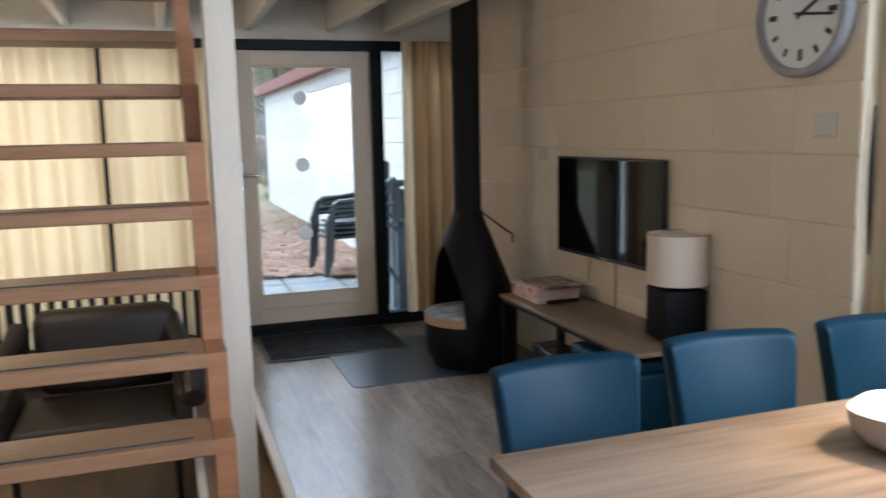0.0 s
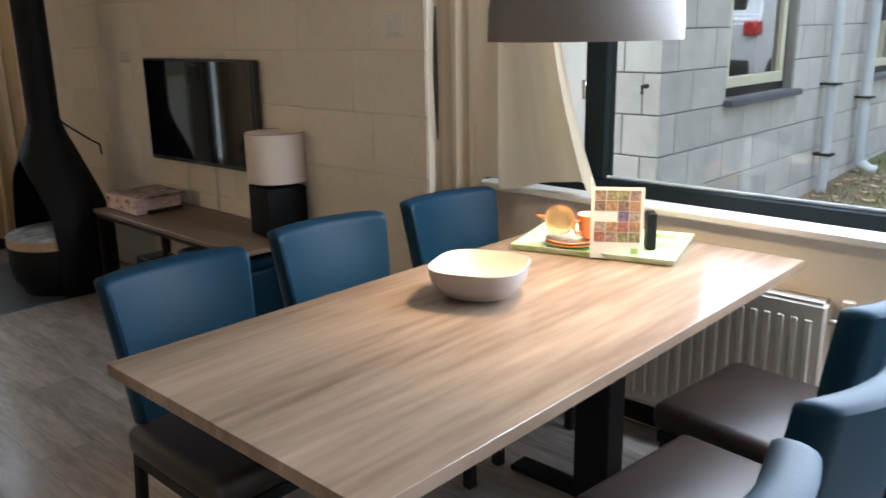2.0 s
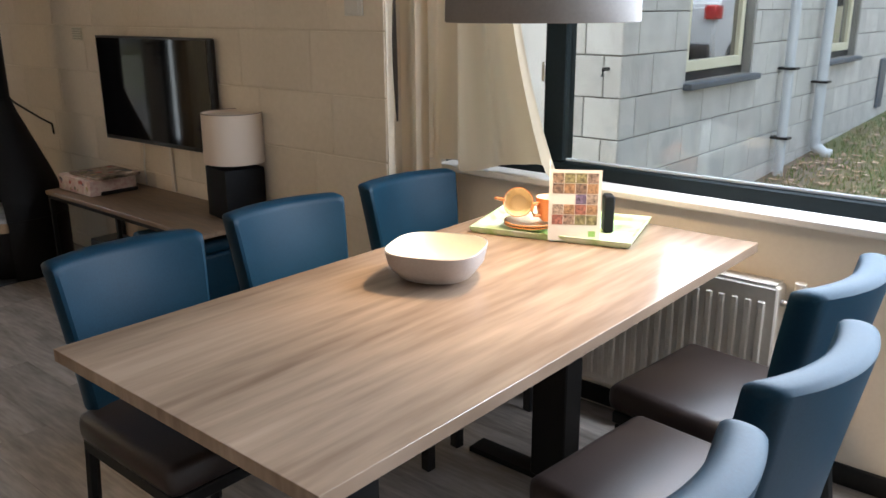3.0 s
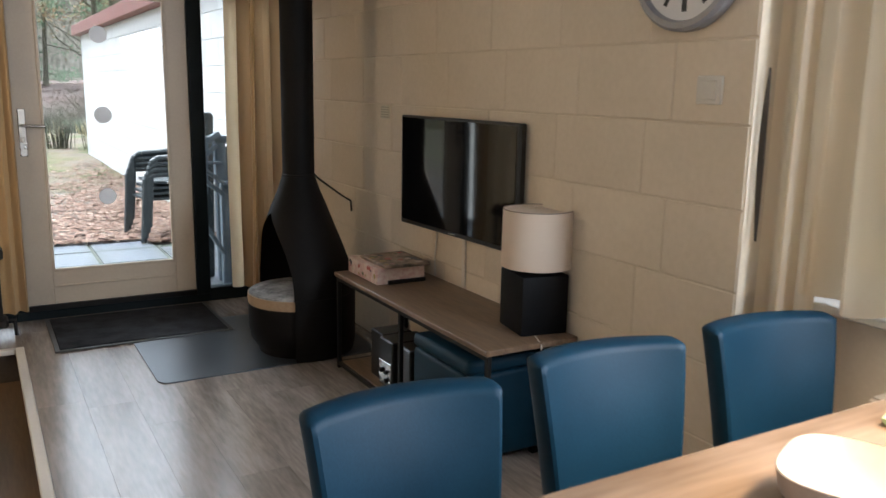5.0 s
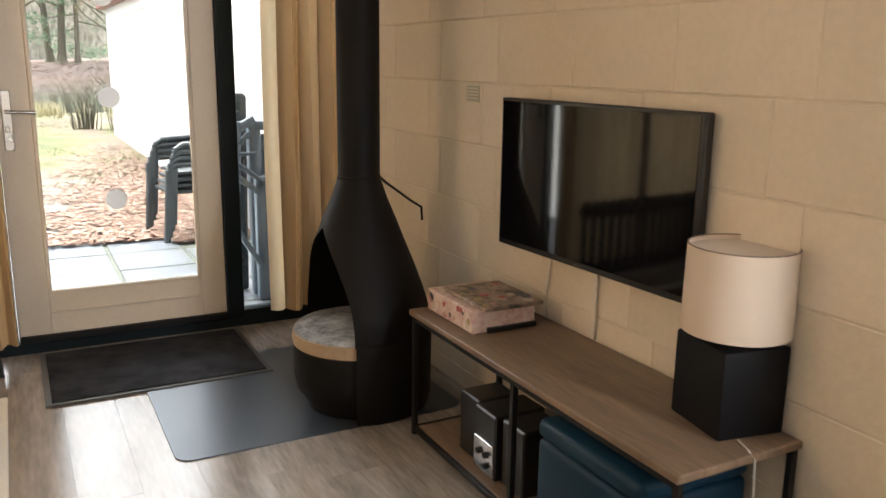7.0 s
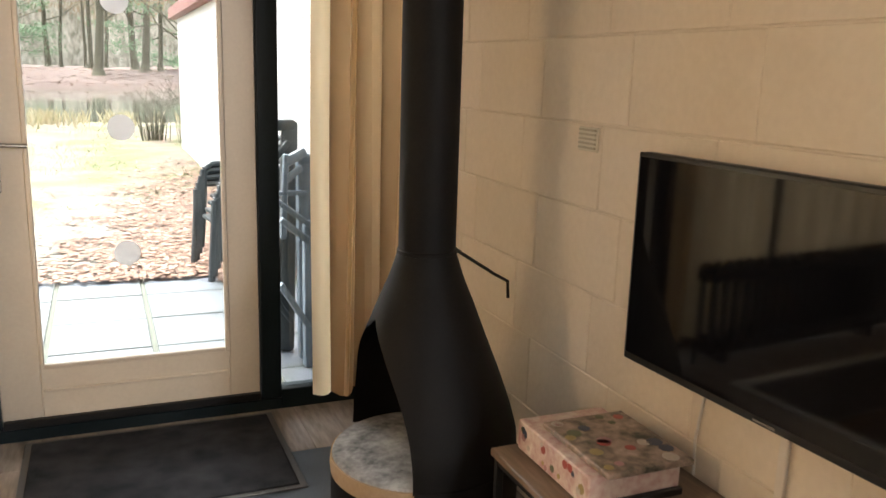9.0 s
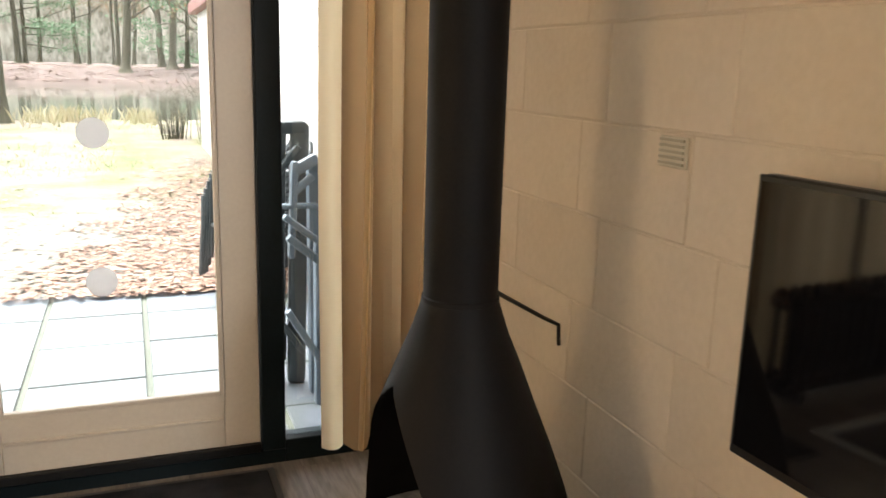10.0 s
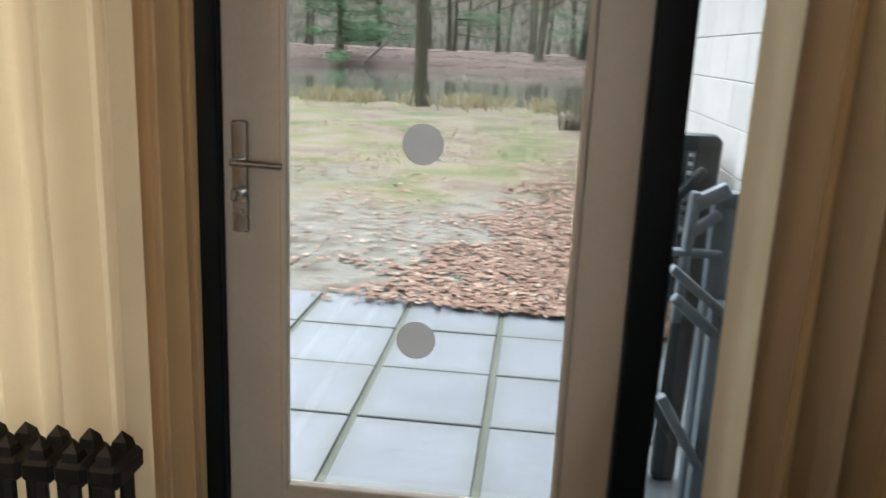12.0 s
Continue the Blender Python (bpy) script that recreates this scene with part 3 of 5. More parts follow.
# ---- dining window in the bay ----
window_2 = thing("window_2", (3.2, 0.8, 0.82), "wide dining window in a dark painted frame", "window", kind="structure")
b = bm_new()
bx(b, 3.185, 3.255, -2.5, 2.74, 0.80, 0.872, 0.005)
bx(b, 3.185, 3.255, -2.5, 2.74, 2.14, 2.2, 0.005)
bx(b, 3.186, 3.254, 2.170, 2.262, 0.872, 2.14, 0.005)
bx(b, 3.186, 3.254, 2.69, 2.74, 0.872, 2.14, 0.005)
bx(b, 3.186, 3.254, -2.5, -2.42, 0.872, 2.14, 0.005)
part("window_frame", b, DARK_FRAME, window_2, smooth=False)
part("pane", bx(bm_new(), 3.218, 3.224, -2.42, 2.17, 0.872, 2.14), PANE, window_2, smooth=False)
part("pane", bx(bm_new(), 3.218, 3.224, 2.262, 2.69, 0.872, 2.14), PANE, window_2, smooth=False)
part("glazing_strip", bx(bm_new(), 3.205, 3.216, -2.42, 2.17, 0.873, 0.884, 0.002), DRAIN, window_2, "pale strip under the glass", smooth=False)
part("hinge", bx(bm_new(), 3.178, 3.186, 2.255, 2.27, 1.16, 1.23, 0.002), CHROME, window_2)
part("window_sill", bx(bm_new(), 3.075, 3.184, -2.55, 2.70, 0.795, 0.822, 0.005), WHITE_PAINT, window_2, "white painted sill")


# ---- curtains ----
def curtain(name, p0, p1, z0, z1, folds, amp, seed, material, label, flare=0.0, hem_wave=0.0, tuck=0.0, ridge=0.0):
    """A hung cloth from p0 to p1 (plan) with uneven folds that open towards the hem."""
    rnd = random.Random(seed)
    ph = [rnd.uniform(0, 6.28) for _ in range(6)]
    p0, p1 = Vector((*p0, 0)), Vector((*p1, 0))
    d = p1 - p0
    nrm = Vector((-d.y, d.x, 0)).normalized()
    nu, nv = folds * 12, 18
    bm = bm_new()
    grid = []
    for j in range(nv + 1):
        v = j / nv
        row = []
        for i in range(nu + 1):
            u = i / nu
            w = u + 0.02 * math.sin(5 * u + ph[0]) + 0.012 * math.sin(13 * u + ph[1] + 1.3 * v)
            a = amp * (0.65 + 0.35 * v + 0.35 * math.sin(7 * u + ph[2]))
            off = a * math.sin(2 * math.pi * folds * w + ph[3] + 0.5 * v * math.sin(4 * u + ph[4]))
            off += 0.25 * a * math.sin(4 * math.pi * folds * w + ph[5])
            if ridge:
                c_ = 0.5 + 0.5 * math.cos(2 * math.pi * folds * w + 0.5 * v * math.sin(4 * u + ph[4]))
                off = a * (1 - 2 * c_ ** ridge)
                u += 0.046 * (0.6 + 0.4 * v) / d.length * math.sin(2 * math.pi * folds * w)
            z = z1 + (z0 + hem_wave * math.sin(2 * math.pi * 1.3 * u + ph[1]) - z1) * v
            at = p0 + d * (u + flare * v ** 2.6 * (u - 0.15)) + nrm * (off + tuck * v * v)
            row.append(bm.verts.new((at.x, at.y, z)))
        grid.append(row)
    for j in range(nv):
        for i in range(nu):
            bm.faces.new((grid[j][i], grid[j][i + 1], grid[j + 1][i + 1], grid[j + 1][i]))
    return solo(name, bm, material, label, "curtain")


curtain("curtain", (-2.6, 6.40), (0.324, 6.40), 0.10, 2.02, 15, 0.036, 3, CURTAIN, "drawn cream curtain glowing with daylight")
curtain("curtain", (0.348, 6.41), (1.03, 6.40), 0.10, 2.02, 4, 0.045, 4, CURTAIN, "drawn cream curtain beside the garden door")
# the curtain's less lit end, darkened by colour
curtain("curtain", (1.02, 6.375), (1.15, 6.40), 0.09, 2.02, 2, 0.028, 14, CURTAIN_EDGE_DIM, "curtain edge before the door frame, its shade put into a tan cloth")
side_curtain = curtain("curtain", (2.395, 6.37), (2.80, 6.40), 0.12, 2.08, 4, 0.085, 8, CURTAIN_SHADED, "open curtain gathered in deep folds beside the stove, shade put into its tan", ridge=2.4)
# pale strips paint the daylight caught by the leading hem and two turned ridges
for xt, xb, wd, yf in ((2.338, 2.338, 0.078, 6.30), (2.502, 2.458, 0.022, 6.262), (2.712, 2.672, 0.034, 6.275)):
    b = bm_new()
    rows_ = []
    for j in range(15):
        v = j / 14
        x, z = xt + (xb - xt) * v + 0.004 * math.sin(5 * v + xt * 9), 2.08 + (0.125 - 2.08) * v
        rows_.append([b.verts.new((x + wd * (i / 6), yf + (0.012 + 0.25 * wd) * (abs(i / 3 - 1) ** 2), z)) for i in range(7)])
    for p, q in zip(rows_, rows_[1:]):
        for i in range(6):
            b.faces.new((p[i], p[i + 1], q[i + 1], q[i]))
    part("lining_fold", b, LIT_RIDGE, side_curtain, "pale strip painting the light along a fold")
curtain("curtain", (2.965, 2.765), (3.0, 2.60), 0.30, 2.3, 2, 0.026, 5, CURTAIN_W, "ivory curtain hanging at the end of the block wall")
curtain("curtain", (3.03, 2.60), (3.06, 2.34), 0.85, 2.3, 3, 0.042, 9, CURTAIN_W, "ivory curtain bunched on the window sill", flare=1.15, hem_wave=0.022, tuck=-0.01)

# dark sliver put where the gap between wall end and curtain lies in shade
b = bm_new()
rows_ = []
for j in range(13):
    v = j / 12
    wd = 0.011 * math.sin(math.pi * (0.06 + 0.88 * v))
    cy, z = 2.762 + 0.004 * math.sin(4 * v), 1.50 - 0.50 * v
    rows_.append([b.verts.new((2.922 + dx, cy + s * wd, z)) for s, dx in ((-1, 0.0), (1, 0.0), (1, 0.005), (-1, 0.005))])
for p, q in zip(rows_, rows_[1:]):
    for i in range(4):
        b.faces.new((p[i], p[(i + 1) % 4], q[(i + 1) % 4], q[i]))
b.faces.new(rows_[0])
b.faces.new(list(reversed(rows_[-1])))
solo("tieback", b, SOFA, "dark strip standing in for the shaded gap at the wall's end", "tieback")

# ---- staircase to the loft ----
stair = thing("staircase", (0.35, 2.2, 0.0), "open varnished wooden staircase up to the loft", "staircase")
Y0, Z0, DY, DZ = 3.52, 1.617, 0.156, 0.19


def tread_at(k):
    return Y0 - k * DY, Z0 - k * DZ


for k in range(-3, 9):
    y, z = tread_at(k)
    t = part("tread", bx(bm_new(), -0.08, 0.749, y, y + 0.20, z - 0.042, z, 0.004), TREAD_WOOD, stair, smooth=False)
    part("grip_strip", bx(bm_new(), -0.02, 0.70, y + 0.03, y + 0.036, z - 0.002, z + 0.0025), SEAM, t, "dark anti-slip strip", smooth=False)
for x0, x1 in ((0.750, 0.805), (-0.135, -0.081)):
    b = bm_new()
    outline = []
    for k in range(8, -4, -1):
        y, z = tread_at(k)
        outline += [(y + 0.004, z - DZ), (y + 0.004, z - 0.001)]
    yt, zt = tread_at(-3)
    yl, zl = tread_at(8)
    outline += [(yt + 0.20, zt - 0.001), (yt + 0.20, zt - 0.12), (yl + 0.12, zl - DZ)]
    vs = [[b.verts.new((x, *p)) for p in outline] for x in (x0, x1)]
    b.faces.new(vs[0])
    b.faces.new(vs[1])
    for i in range(len(outline)):
        b.faces.new((vs[0][i], vs[0][(i + 1) % len(outline)], vs[1][(i + 1) % len(outline)], vs[1][i]))
    part("stringer", b, STAIR_WOOD, stair, smooth=False)
solo("post", bx(bm_new(), 0.82, 0.915, 3.362, 3.457, -0.18, 3.6, 0.005), POST_PAINT, "warm white painted timber post beside the staircase", "post", smooth=False)

# ---- dark armchair in the pit, dark column radiator ----
arm = thing("armchair", (0.40, 5.0, -0.36), "dark brown leather armchair standing in the pit", "armchair")
part("seat", bx(bm_new(), -0.08, 0.68, 4.62, 5.22, -0.02, 0.12, 0.04, 3), SOFA, arm)
part("backrest", bx(bm_new(), -0.02, 0.70, 5.19, 5.37, 0.10, 0.56, 0.085, 4), SOFA, arm)
for x, out in ((-0.08, -0.10), (0.66, 0.09)):
    b = bm_new()
    tube(b, [(x + out, 4.60, 0.20), (x + out, 4.75, 0.27), (x + 0.7 * out, 5.0, 0.33), (x + 0.2 * out, 5.2, 0.41), (x, 5.27, 0.47)], 0.055, 12)
    bx(b, x + min(0.0, 0.9 * out), x + max(0.0, 0.9 * out), 4.62, 5.28, -0.01, 0.24, 0.03, 3)
    part("armrest", b, SOFA, arm)
for x in (-0.06, 0.66):
    for y in (4.68, 5.28):
        part("leg", tube(bm_new(), [(x, y, -0.36), (x, y, -0.01)], 0.014, 8, 0.02), BLACK_METAL, arm)

# added lamp, unseen in the pit: its warm light throws the flue pipe's shadow on the block wall
LX, LY, LZ = -0.45, 4.62, 1.72
fl = thing("floor_lamp", (LX, LY, -0.36), "unseen lit globe lamp added in the sitting pit for warm wall light", "floor lamp")
part("base", lathe(bm_new(), [(0.0, -0.36), (0.13, -0.36), (0.135, -0.345), (0.11, -0.335), (0.012, -0.33)], 32, (LX, LY, 0)), BLACK_METAL, fl)
part("pole", tube(bm_new(), [(LX, LY, -0.335), (LX, LY, LZ - 0.07)], 0.010, 10), BLACK_METAL, fl)
part("globe", lathe(bm_new(), [(0.0, -0.07), (0.04, -0.06), (0.065, -0.025), (0.07, 0.0), (0.06, 0.035), (0.035, 0.06), (0.0, 0.07)], 24, (LX, LY, LZ)), BULB, fl, "glowing white glass globe")
rl = bpy.data.lights.new("added_bulb", "POINT")
rl.energy, rl.color, rl.shadow_soft_size = 6.5, (1.0, 0.66, 0.36), 0.28
new("added_bulb", rl).location = (LX + 0.13, LY + 0.02, LZ)

rad = thing("radiator", (-0.3, 6.24, 0.0), "dark cast-iron column radiator before the curtain", "radiator")
for k in range(34):
    x = 1.0 - 0.08 * k
    b = bm_new()
    for y in (6.19, 6.28):
        tube(b, [(x, y, 0.085), (x, y, 0.12), (x, y, 0.45), (x, y, 0.49)], 0.017, 6)
    bx(b, x - 0.0398, x + 0.0398, 6.17, 6.30, 0.45, 0.51, 0.012)
    bx(b, x - 0.0385, x + 0.0385, 6.17, 6.30, 0.06, 0.11, 0.012)
    lathe(b, [(0.0, 0.0), (0.03, 0.0), (0.024, 0.022), (0.0, 0.045)], 4, (x, 6.2, 0.508), 45)
    lathe(b, [(0.0, 0.0), (0.03, 0.0), (0.024, 0.022), (0.0, 0.045)], 4, (x, 6.27, 0.508), 45)
    part("column", b, RAD_DARK, rad, smooth=False)
for x in (0.9, -0.3, -1.5):
    part("foot", bx(bm_new(), x - 0.02, x + 0.02, 6.17, 6.30, 0.0, 0.065, 0.008), RAD_DARK, rad)
part("pipe", tube(bm_new(), [(1.02, 6.235, 0.09), (1.07, 6.235, 0.09), (1.075, 6.235, 0.0)], 0.012), RAD_DARK, rad)

# ---- stove on its floor plate, door mat ----
b = bm_new()
bx(b, 1.63, 2.80, 5.055, 6.07, 0.0, 0.005)
vert = [e for e in b.edges if abs(e.verts[0].co.z - e.verts[1].co.z) > 0.001]
bmesh.ops.bevel(b, geom=vert, offset=0.06, segments=6, affect="EDGES", profile=0.5)
solo("floor_plate", b, STEEL_PLATE, "slate-grey steel floor plate under the stove", "floor plate", smooth=False, base=(2.2, 5.5, 0))
mat_ = thing("door_mat", (1.7, 6.1, 0.0), "charcoal fibre door mat inside the garden door", "mat")
part("fibre_top", bx(bm_new(), 1.26, 2.165, 5.80, 6.44, 0.006, 0.016, 0.004), MAT_FIBRE, mat_, smooth=False)
part("border", bx(bm_new(), 1.235, 2.19, 5.775, 6.465, 0.0055, 0.010, 0.002), RUBBER, mat_, "grey rubber edge", smooth=False)

SX, SY = 2.437, 5.312
stove = thing("stove", (SX, SY, 0.005), "black conical steel wood stove with a flue pipe", "stove")
part("flue_pipe", lathe(bm_new(), [(0.0845, 0.955), (0.0845, 3.6)], 40, (SX, SY, 0)), BLACK_STEEL, stove)
part("collar", lathe(bm_new(), [(0.0850, 0.950), (0.0885, 0.952), (0.0885, 0.962), (0.0850, 0.965)], 40, (SX, SY, 0)), BLACK_STEEL, stove)
# the hood: a cone open towards the pit in a pointed arch
b = bm_new()
OPEN_C, OPEN_H, Z_LOW, Z_ARCH, Z_NECK = 182.0, 62.0, 0.33, 0.76, 0.955
NS, NZ = 96, 30


HOOD_Z = (0.33, 0.42, 0.50, 0.60, 0.70, 0.80, 0.88, 0.955)
HOOD_R = (0.294, 0.286, 0.262, 0.225, 0.184, 0.145, 0.111, 0.0865)


def hood_r(z):
    return float(np.interp(z, HOOD_Z, HOOD_R))


for inner in (0, 1):
    vv = []
    for j in range(NZ + 1):
        z = Z_LOW + (Z_NECK - Z_LOW) * j / NZ
        half = 0.0 if z >= Z_ARCH else OPEN_H * (1 - ((z - Z_LOW) / (Z_ARCH - Z_LOW)) ** 2.5) ** 0.8
        row = []
        for i in range(NS + 1):
            a = OPEN_C + half + (360 - 2 * half) * i / NS
            r = hood_r(z) - 0.006 * inner
            row.append(b.verts.new((SX + r * math.cos(radians(a)), SY + r * math.sin(radians(a)), z)))
        vv.append(row)
    for j in range(NZ):
        for i in range(NS):
            b.faces.new((vv[j][i], vv[j][i + 1], vv[j + 1][i + 1], vv[j + 1][i]))
bmesh.ops.remove_doubles(b, verts=b.verts, dist=2e-4)
part("hood", b, BLACK_STEEL, stove)
part("drum", lathe(bm_new(), [(0.0, 0.0), (0.225, 0.0), (0.235, 0.03), (0.268, 0.08), (0.279, 0.14), (0.280, 0.265), (0.276, 0.27), (0.0, 0.27)], 56, (SX, SY, 0.006)), BLACK_STEEL, stove)
part("lining_band", lathe(bm_new(), [(0.15, 0.277), (0.281, 0.277), (0.283, 0.30), (0.281, 0.328), (0.15, 0.328)], 30, (SX, SY, 0), 112, 136), FIREBRICK, stove, "tan firebrick band")
part("skirt", lathe(bm_new(), [(0.286, 0.0), (0.2975, 0.05), (0.2985, 0.331), (0.2925, 0.331), (0.2855, 0.05)], 48, (SX, SY, 0.006), 245, 230), BLACK_STEEL, stove)
part("ash_bed", lathe(bm_new(), [(0.0, 0.352), (0.10, 0.350), (0.22, 0.343), (0.272, 0.336), (0.276, 0.329), (0.0, 0.329)], 48, (SX, SY, 0)), ASH, stove, "grey ash on the hearth")
rod = tube(bm_new(), [(SX + 0.084, SY + 0.03, 0.965), (2.60, 5.43, 0.915), (2.80, 5.59, 0.795), (2.878, 5.637, 0.752), (2.884, 5.64, 0.69)], 0.006, 8)
part("damper_rod", rod, BLACK_METAL, stove)

# ---- tv bench with what stands on and under it ----
bench = thing("tv_bench", (2.69, 4.2, 0.0), "oak-decor television bench on a black steel frame", "tv bench")
part("top", bx(bm_new(), 2.478, 2.893, 3.50, 4.925, 0.482, 0.504, 0.003), BENCH_OAK, bench, smooth=False)
for x in (2.487, 2.868):
    for y in (3.507, 4.205, 4.898):
        part("leg", bx(bm_new(), x, x + 0.02, y, y + 0.02, 0.0, 0.481, 0.002), BLACK_METAL, bench, smooth=False)
for y0, y1 in ((3.527, 4.205), (4.225, 4.898)):
    for x in (2.487, 2.868):
        part("rail", bx(bm_new(), x + 0.001, x + 0.019, y0, y1, 0.460, 0.481, 0.002), BLACK_METAL, bench, smooth=False)
for x in (2.487, 2.868):
    part("rail", bx(bm_new(), x + 0.001, x + 0.019, 4.225, 4.898, 0.015, 0.035, 0.002), BLACK_METAL, bench, smooth=False)
for y in (4.205, 4.898):
    part("rail", bx(bm_new(), 2.507, 2.868, y + 0.001, y + 0.019, 0.015, 0.035, 0.002), BLACK_METAL, bench, smooth=False)
part("lower_shelf", bx(bm_new(), 2.508, 2.867, 4.226, 4.897, 0.018, 0.036, 0.002), BENCH_OAK, bench, smooth=False)

tv = thing("television", (2.85, 4.353, 0.755), "flat black television mounted on the block wall", "television")
part("casing", bx(bm_new(), 2.836, 2.870, 3.878, 4.828, 0.755, 1.291, 0.006), TV_BEZEL, tv, smooth=False)
part("bezel", bx(bm_new(), 2.827, 2.835, 3.878, 4.828, 0.755, 1.291, 0.003), TV_BEZEL, tv, smooth=False)
part("screen", bx(bm_new(), 2.8245, 2.8265, 3.889, 4.817, 0.776, 1.280), TV_GLASS, tv, "dark glossy screen", smooth=False)
part("mount", bx(bm_new(), 2.871, 2.890, 4.2, 4.5, 0.9, 1.15), BLACK_METAL, tv, smooth=False)
part("maker_mark", bx(bm_new(), 2.8235, 2.8265, 4.32, 4.38, 0.762, 0.768), CHROME, tv, smooth=False)
tv.rotation_euler = (0, 0, radians(TV_TURN))
solo("cable_cover", bx(bm_new(), 2.886, 2.899, 4.335, 4.36, 0.505, 0.78, 0.003), CREAM_PLAIN, "cream cable duct from television to bench", "cable duct")
solo("cable", tube(bm_new(), [(2.893, 4.62, 0.505), (2.892, 4.625, 0.60), (2.892, 4.60, 0.76)], 0.004, 6), PLASTIC_WHITE, "white cable hanging below the television", "cable")

LX, LYY = 2.808, 3.672
lamp = thing("table_lamp", (LX, LYY, 0.504), "table lamp with pale drum shade and black cube base", "lamp")
b = bx(bm_new(), -0.103, 0.092, -0.103, 0.103, 0.5045, 0.735, 0.006, 2)
bmesh.ops.transform(b, matrix=Matrix.Translation((LX, LYY, 0)) @ Matrix.Rotation(radians(-10), 4, "Z"), verts=b.verts)
part("base", b, BLACK_CERAMIC, lamp)
part("neck", lathe(bm_new(), [(0.0, 0.7355), (0.018, 0.7355), (0.018, 0.81), (0.0, 0.81)], 16, (LX, LYY, 0)), BLACK_METAL, lamp)
part("shade", lathe(bm_new(), [(0.134, 0.756), (0.137, 0.756), (0.135, 0.976), (0.132, 0.976), (0.134, 0.756)], 56, (LX, LYY, 0)), SHADE_CLOTH, lamp)
part("top_ring", lathe(bm_new(), [(0.1318, 0.9765), (0.1352, 0.9765), (0.1352, 0.979), (0.1318, 0.979), (0.1318, 0.9765)], 56, (LX, LYY, 0)), BENCH_OAK, lamp, "thin brown rim of the shade")
part("top_diffuser", lathe(bm_new(), [(0.0, 0.962), (0.130, 0.962), (0.130, 0.966), (0.0, 0.966)], 40, (LX, LYY, 0)), SHADE_CLOTH, lamp)
part("bulb", lathe(bm_new(), [(0.0, 0.811), (0.014, 0.815), (0.03, 0.85), (0.03, 0.88), (0.0, 0.90)], 16, (LX, LYY, 0)), PLASTIC_WHITE, lamp)
part("cord", tube(bm_new(), [(2.74, 3.57, 0.508), (2.72, 3.52, 0.508), (2.715, 3.494, 0.495), (2.72, 3.492, 0.41), (2.75, 3.50, 0.2)], 0.003, 6), PLASTIC_WHITE, lamp)

ottoman = thing("stool", (2.66, 3.85, 0.0), "petrol-blue leather cube stool under the bench", "stool")
part("body", bx(bm_new(), 2.462, 2.83, 3.60, 4.035, 0.03, 0.375, 0.02, 3), BLUE_LEATHER, ottoman)
part("cushion", bx(bm_new(), 2.460, 2.832, 3.598, 4.037, 0.376, 0.435, 0.022, 3), BLUE_LEATHER, ottoman)
for x in (2.49, 2.80):
    for y in (3.63, 4.0):
        part("foot", bx(bm_new(), x - 0.015, x + 0.015, y - 0.015, y + 0.015, 0.0, 0.029), BLACK_METAL, ottoman)

hifi = thing("stereo", (2.66, 4.45, 0.036), "small black and silver stereo on the lower shelf", "stereo")
part("speaker", bx(bm_new(), 2.56, 2.72, 4.53, 4.66, 0.037, 0.27, 0.006), TV_BEZEL, hifi, smooth=False)
unit = part("main_unit", bx(bm_new(), 2.54, 2.74, 4.385, 4.52, 0.037, 0.27, 0.006), TV_BEZEL, hifi, smooth=False)
part("front_panel", bx(bm_new(), 2.534, 2.541, 4.392, 4.513, 0.045, 0.165, 0.002), CHROME, unit, "silver front panel", smooth=False)
for y, z in ((4.43, 0.12), (4.475, 0.12), (4.43, 0.08)):
    part("knob", tube(bm_new(), [(2.533, y, z), (2.524, y, z)], 0.011, 12), BLACK_METAL, unit)
part("speaker", bx(bm_new(), 2.56, 2.72, 4.245, 4.375, 0.037, 0.27, 0.006), TV_BEZEL, hifi, smooth=False)

# floral puzzle box: a carton printed in patches
box_ = thing("puzzle_box", (2.68, 4.72, 0.504), "open carton with floral print lying on the bench", "box")
PRINT = surface("floral_print", (0.50, 0.27, 0.24), (0.74, 0.65, 0.56), rough=0.5, scale=20, fine=48, bump=0.02, fine_mix=0.5)
PRINT2 = surface("leafy_print", (0.045, 0.045, 0.028), (0.50, 0.36, 0.28), rough=0.5, scale=13, fine=40, bump=0.02, fine_mix=0.5)
part("carton", bx(bm_new(), 2.545, 2.80, 4.56, 4.90, 0.5055, 0.586, 0.003), PRINT, box_, smooth=False)
part("lid", bx(bm_new(), 2.575, 2.815, 4.53, 4.83, 0.587, 0.602, 0.003), PRINT2, box_, "dark leafy printed lid", smooth=False)
part("booklet", bx(bm_new(), 2.60, 2.80, 4.545, 4.559, 0.5055, 0.524, 0.002), TV_BEZEL, box_, smooth=False)
_patches = [(0.42, 0.08, 0.06), (0.07, 0.08, 0.12), (0.42, 0.31, 0.12), (0.60, 0.52, 0.44), (0.12, 0.13, 0.06), (0.48, 0.24, 0.24)]
rnd = random.Random(5)
for k in range(16):
    c = _patches[k % 6]
    m = surface("print_patch", tuple(v * 0.8 for v in c), c, rough=0.45, scale=40, fine=90, bump=0)
    y, z, s = rnd.uniform(4.58, 4.88), rnd.uniform(0.517, 0.574), rnd.uniform(0.006, 0.013)
    part("printed_patch", tube(bm_new(), [(2.5445, y, z), (2.5437, y, z)], s, 9), m, box_, smooth=False)
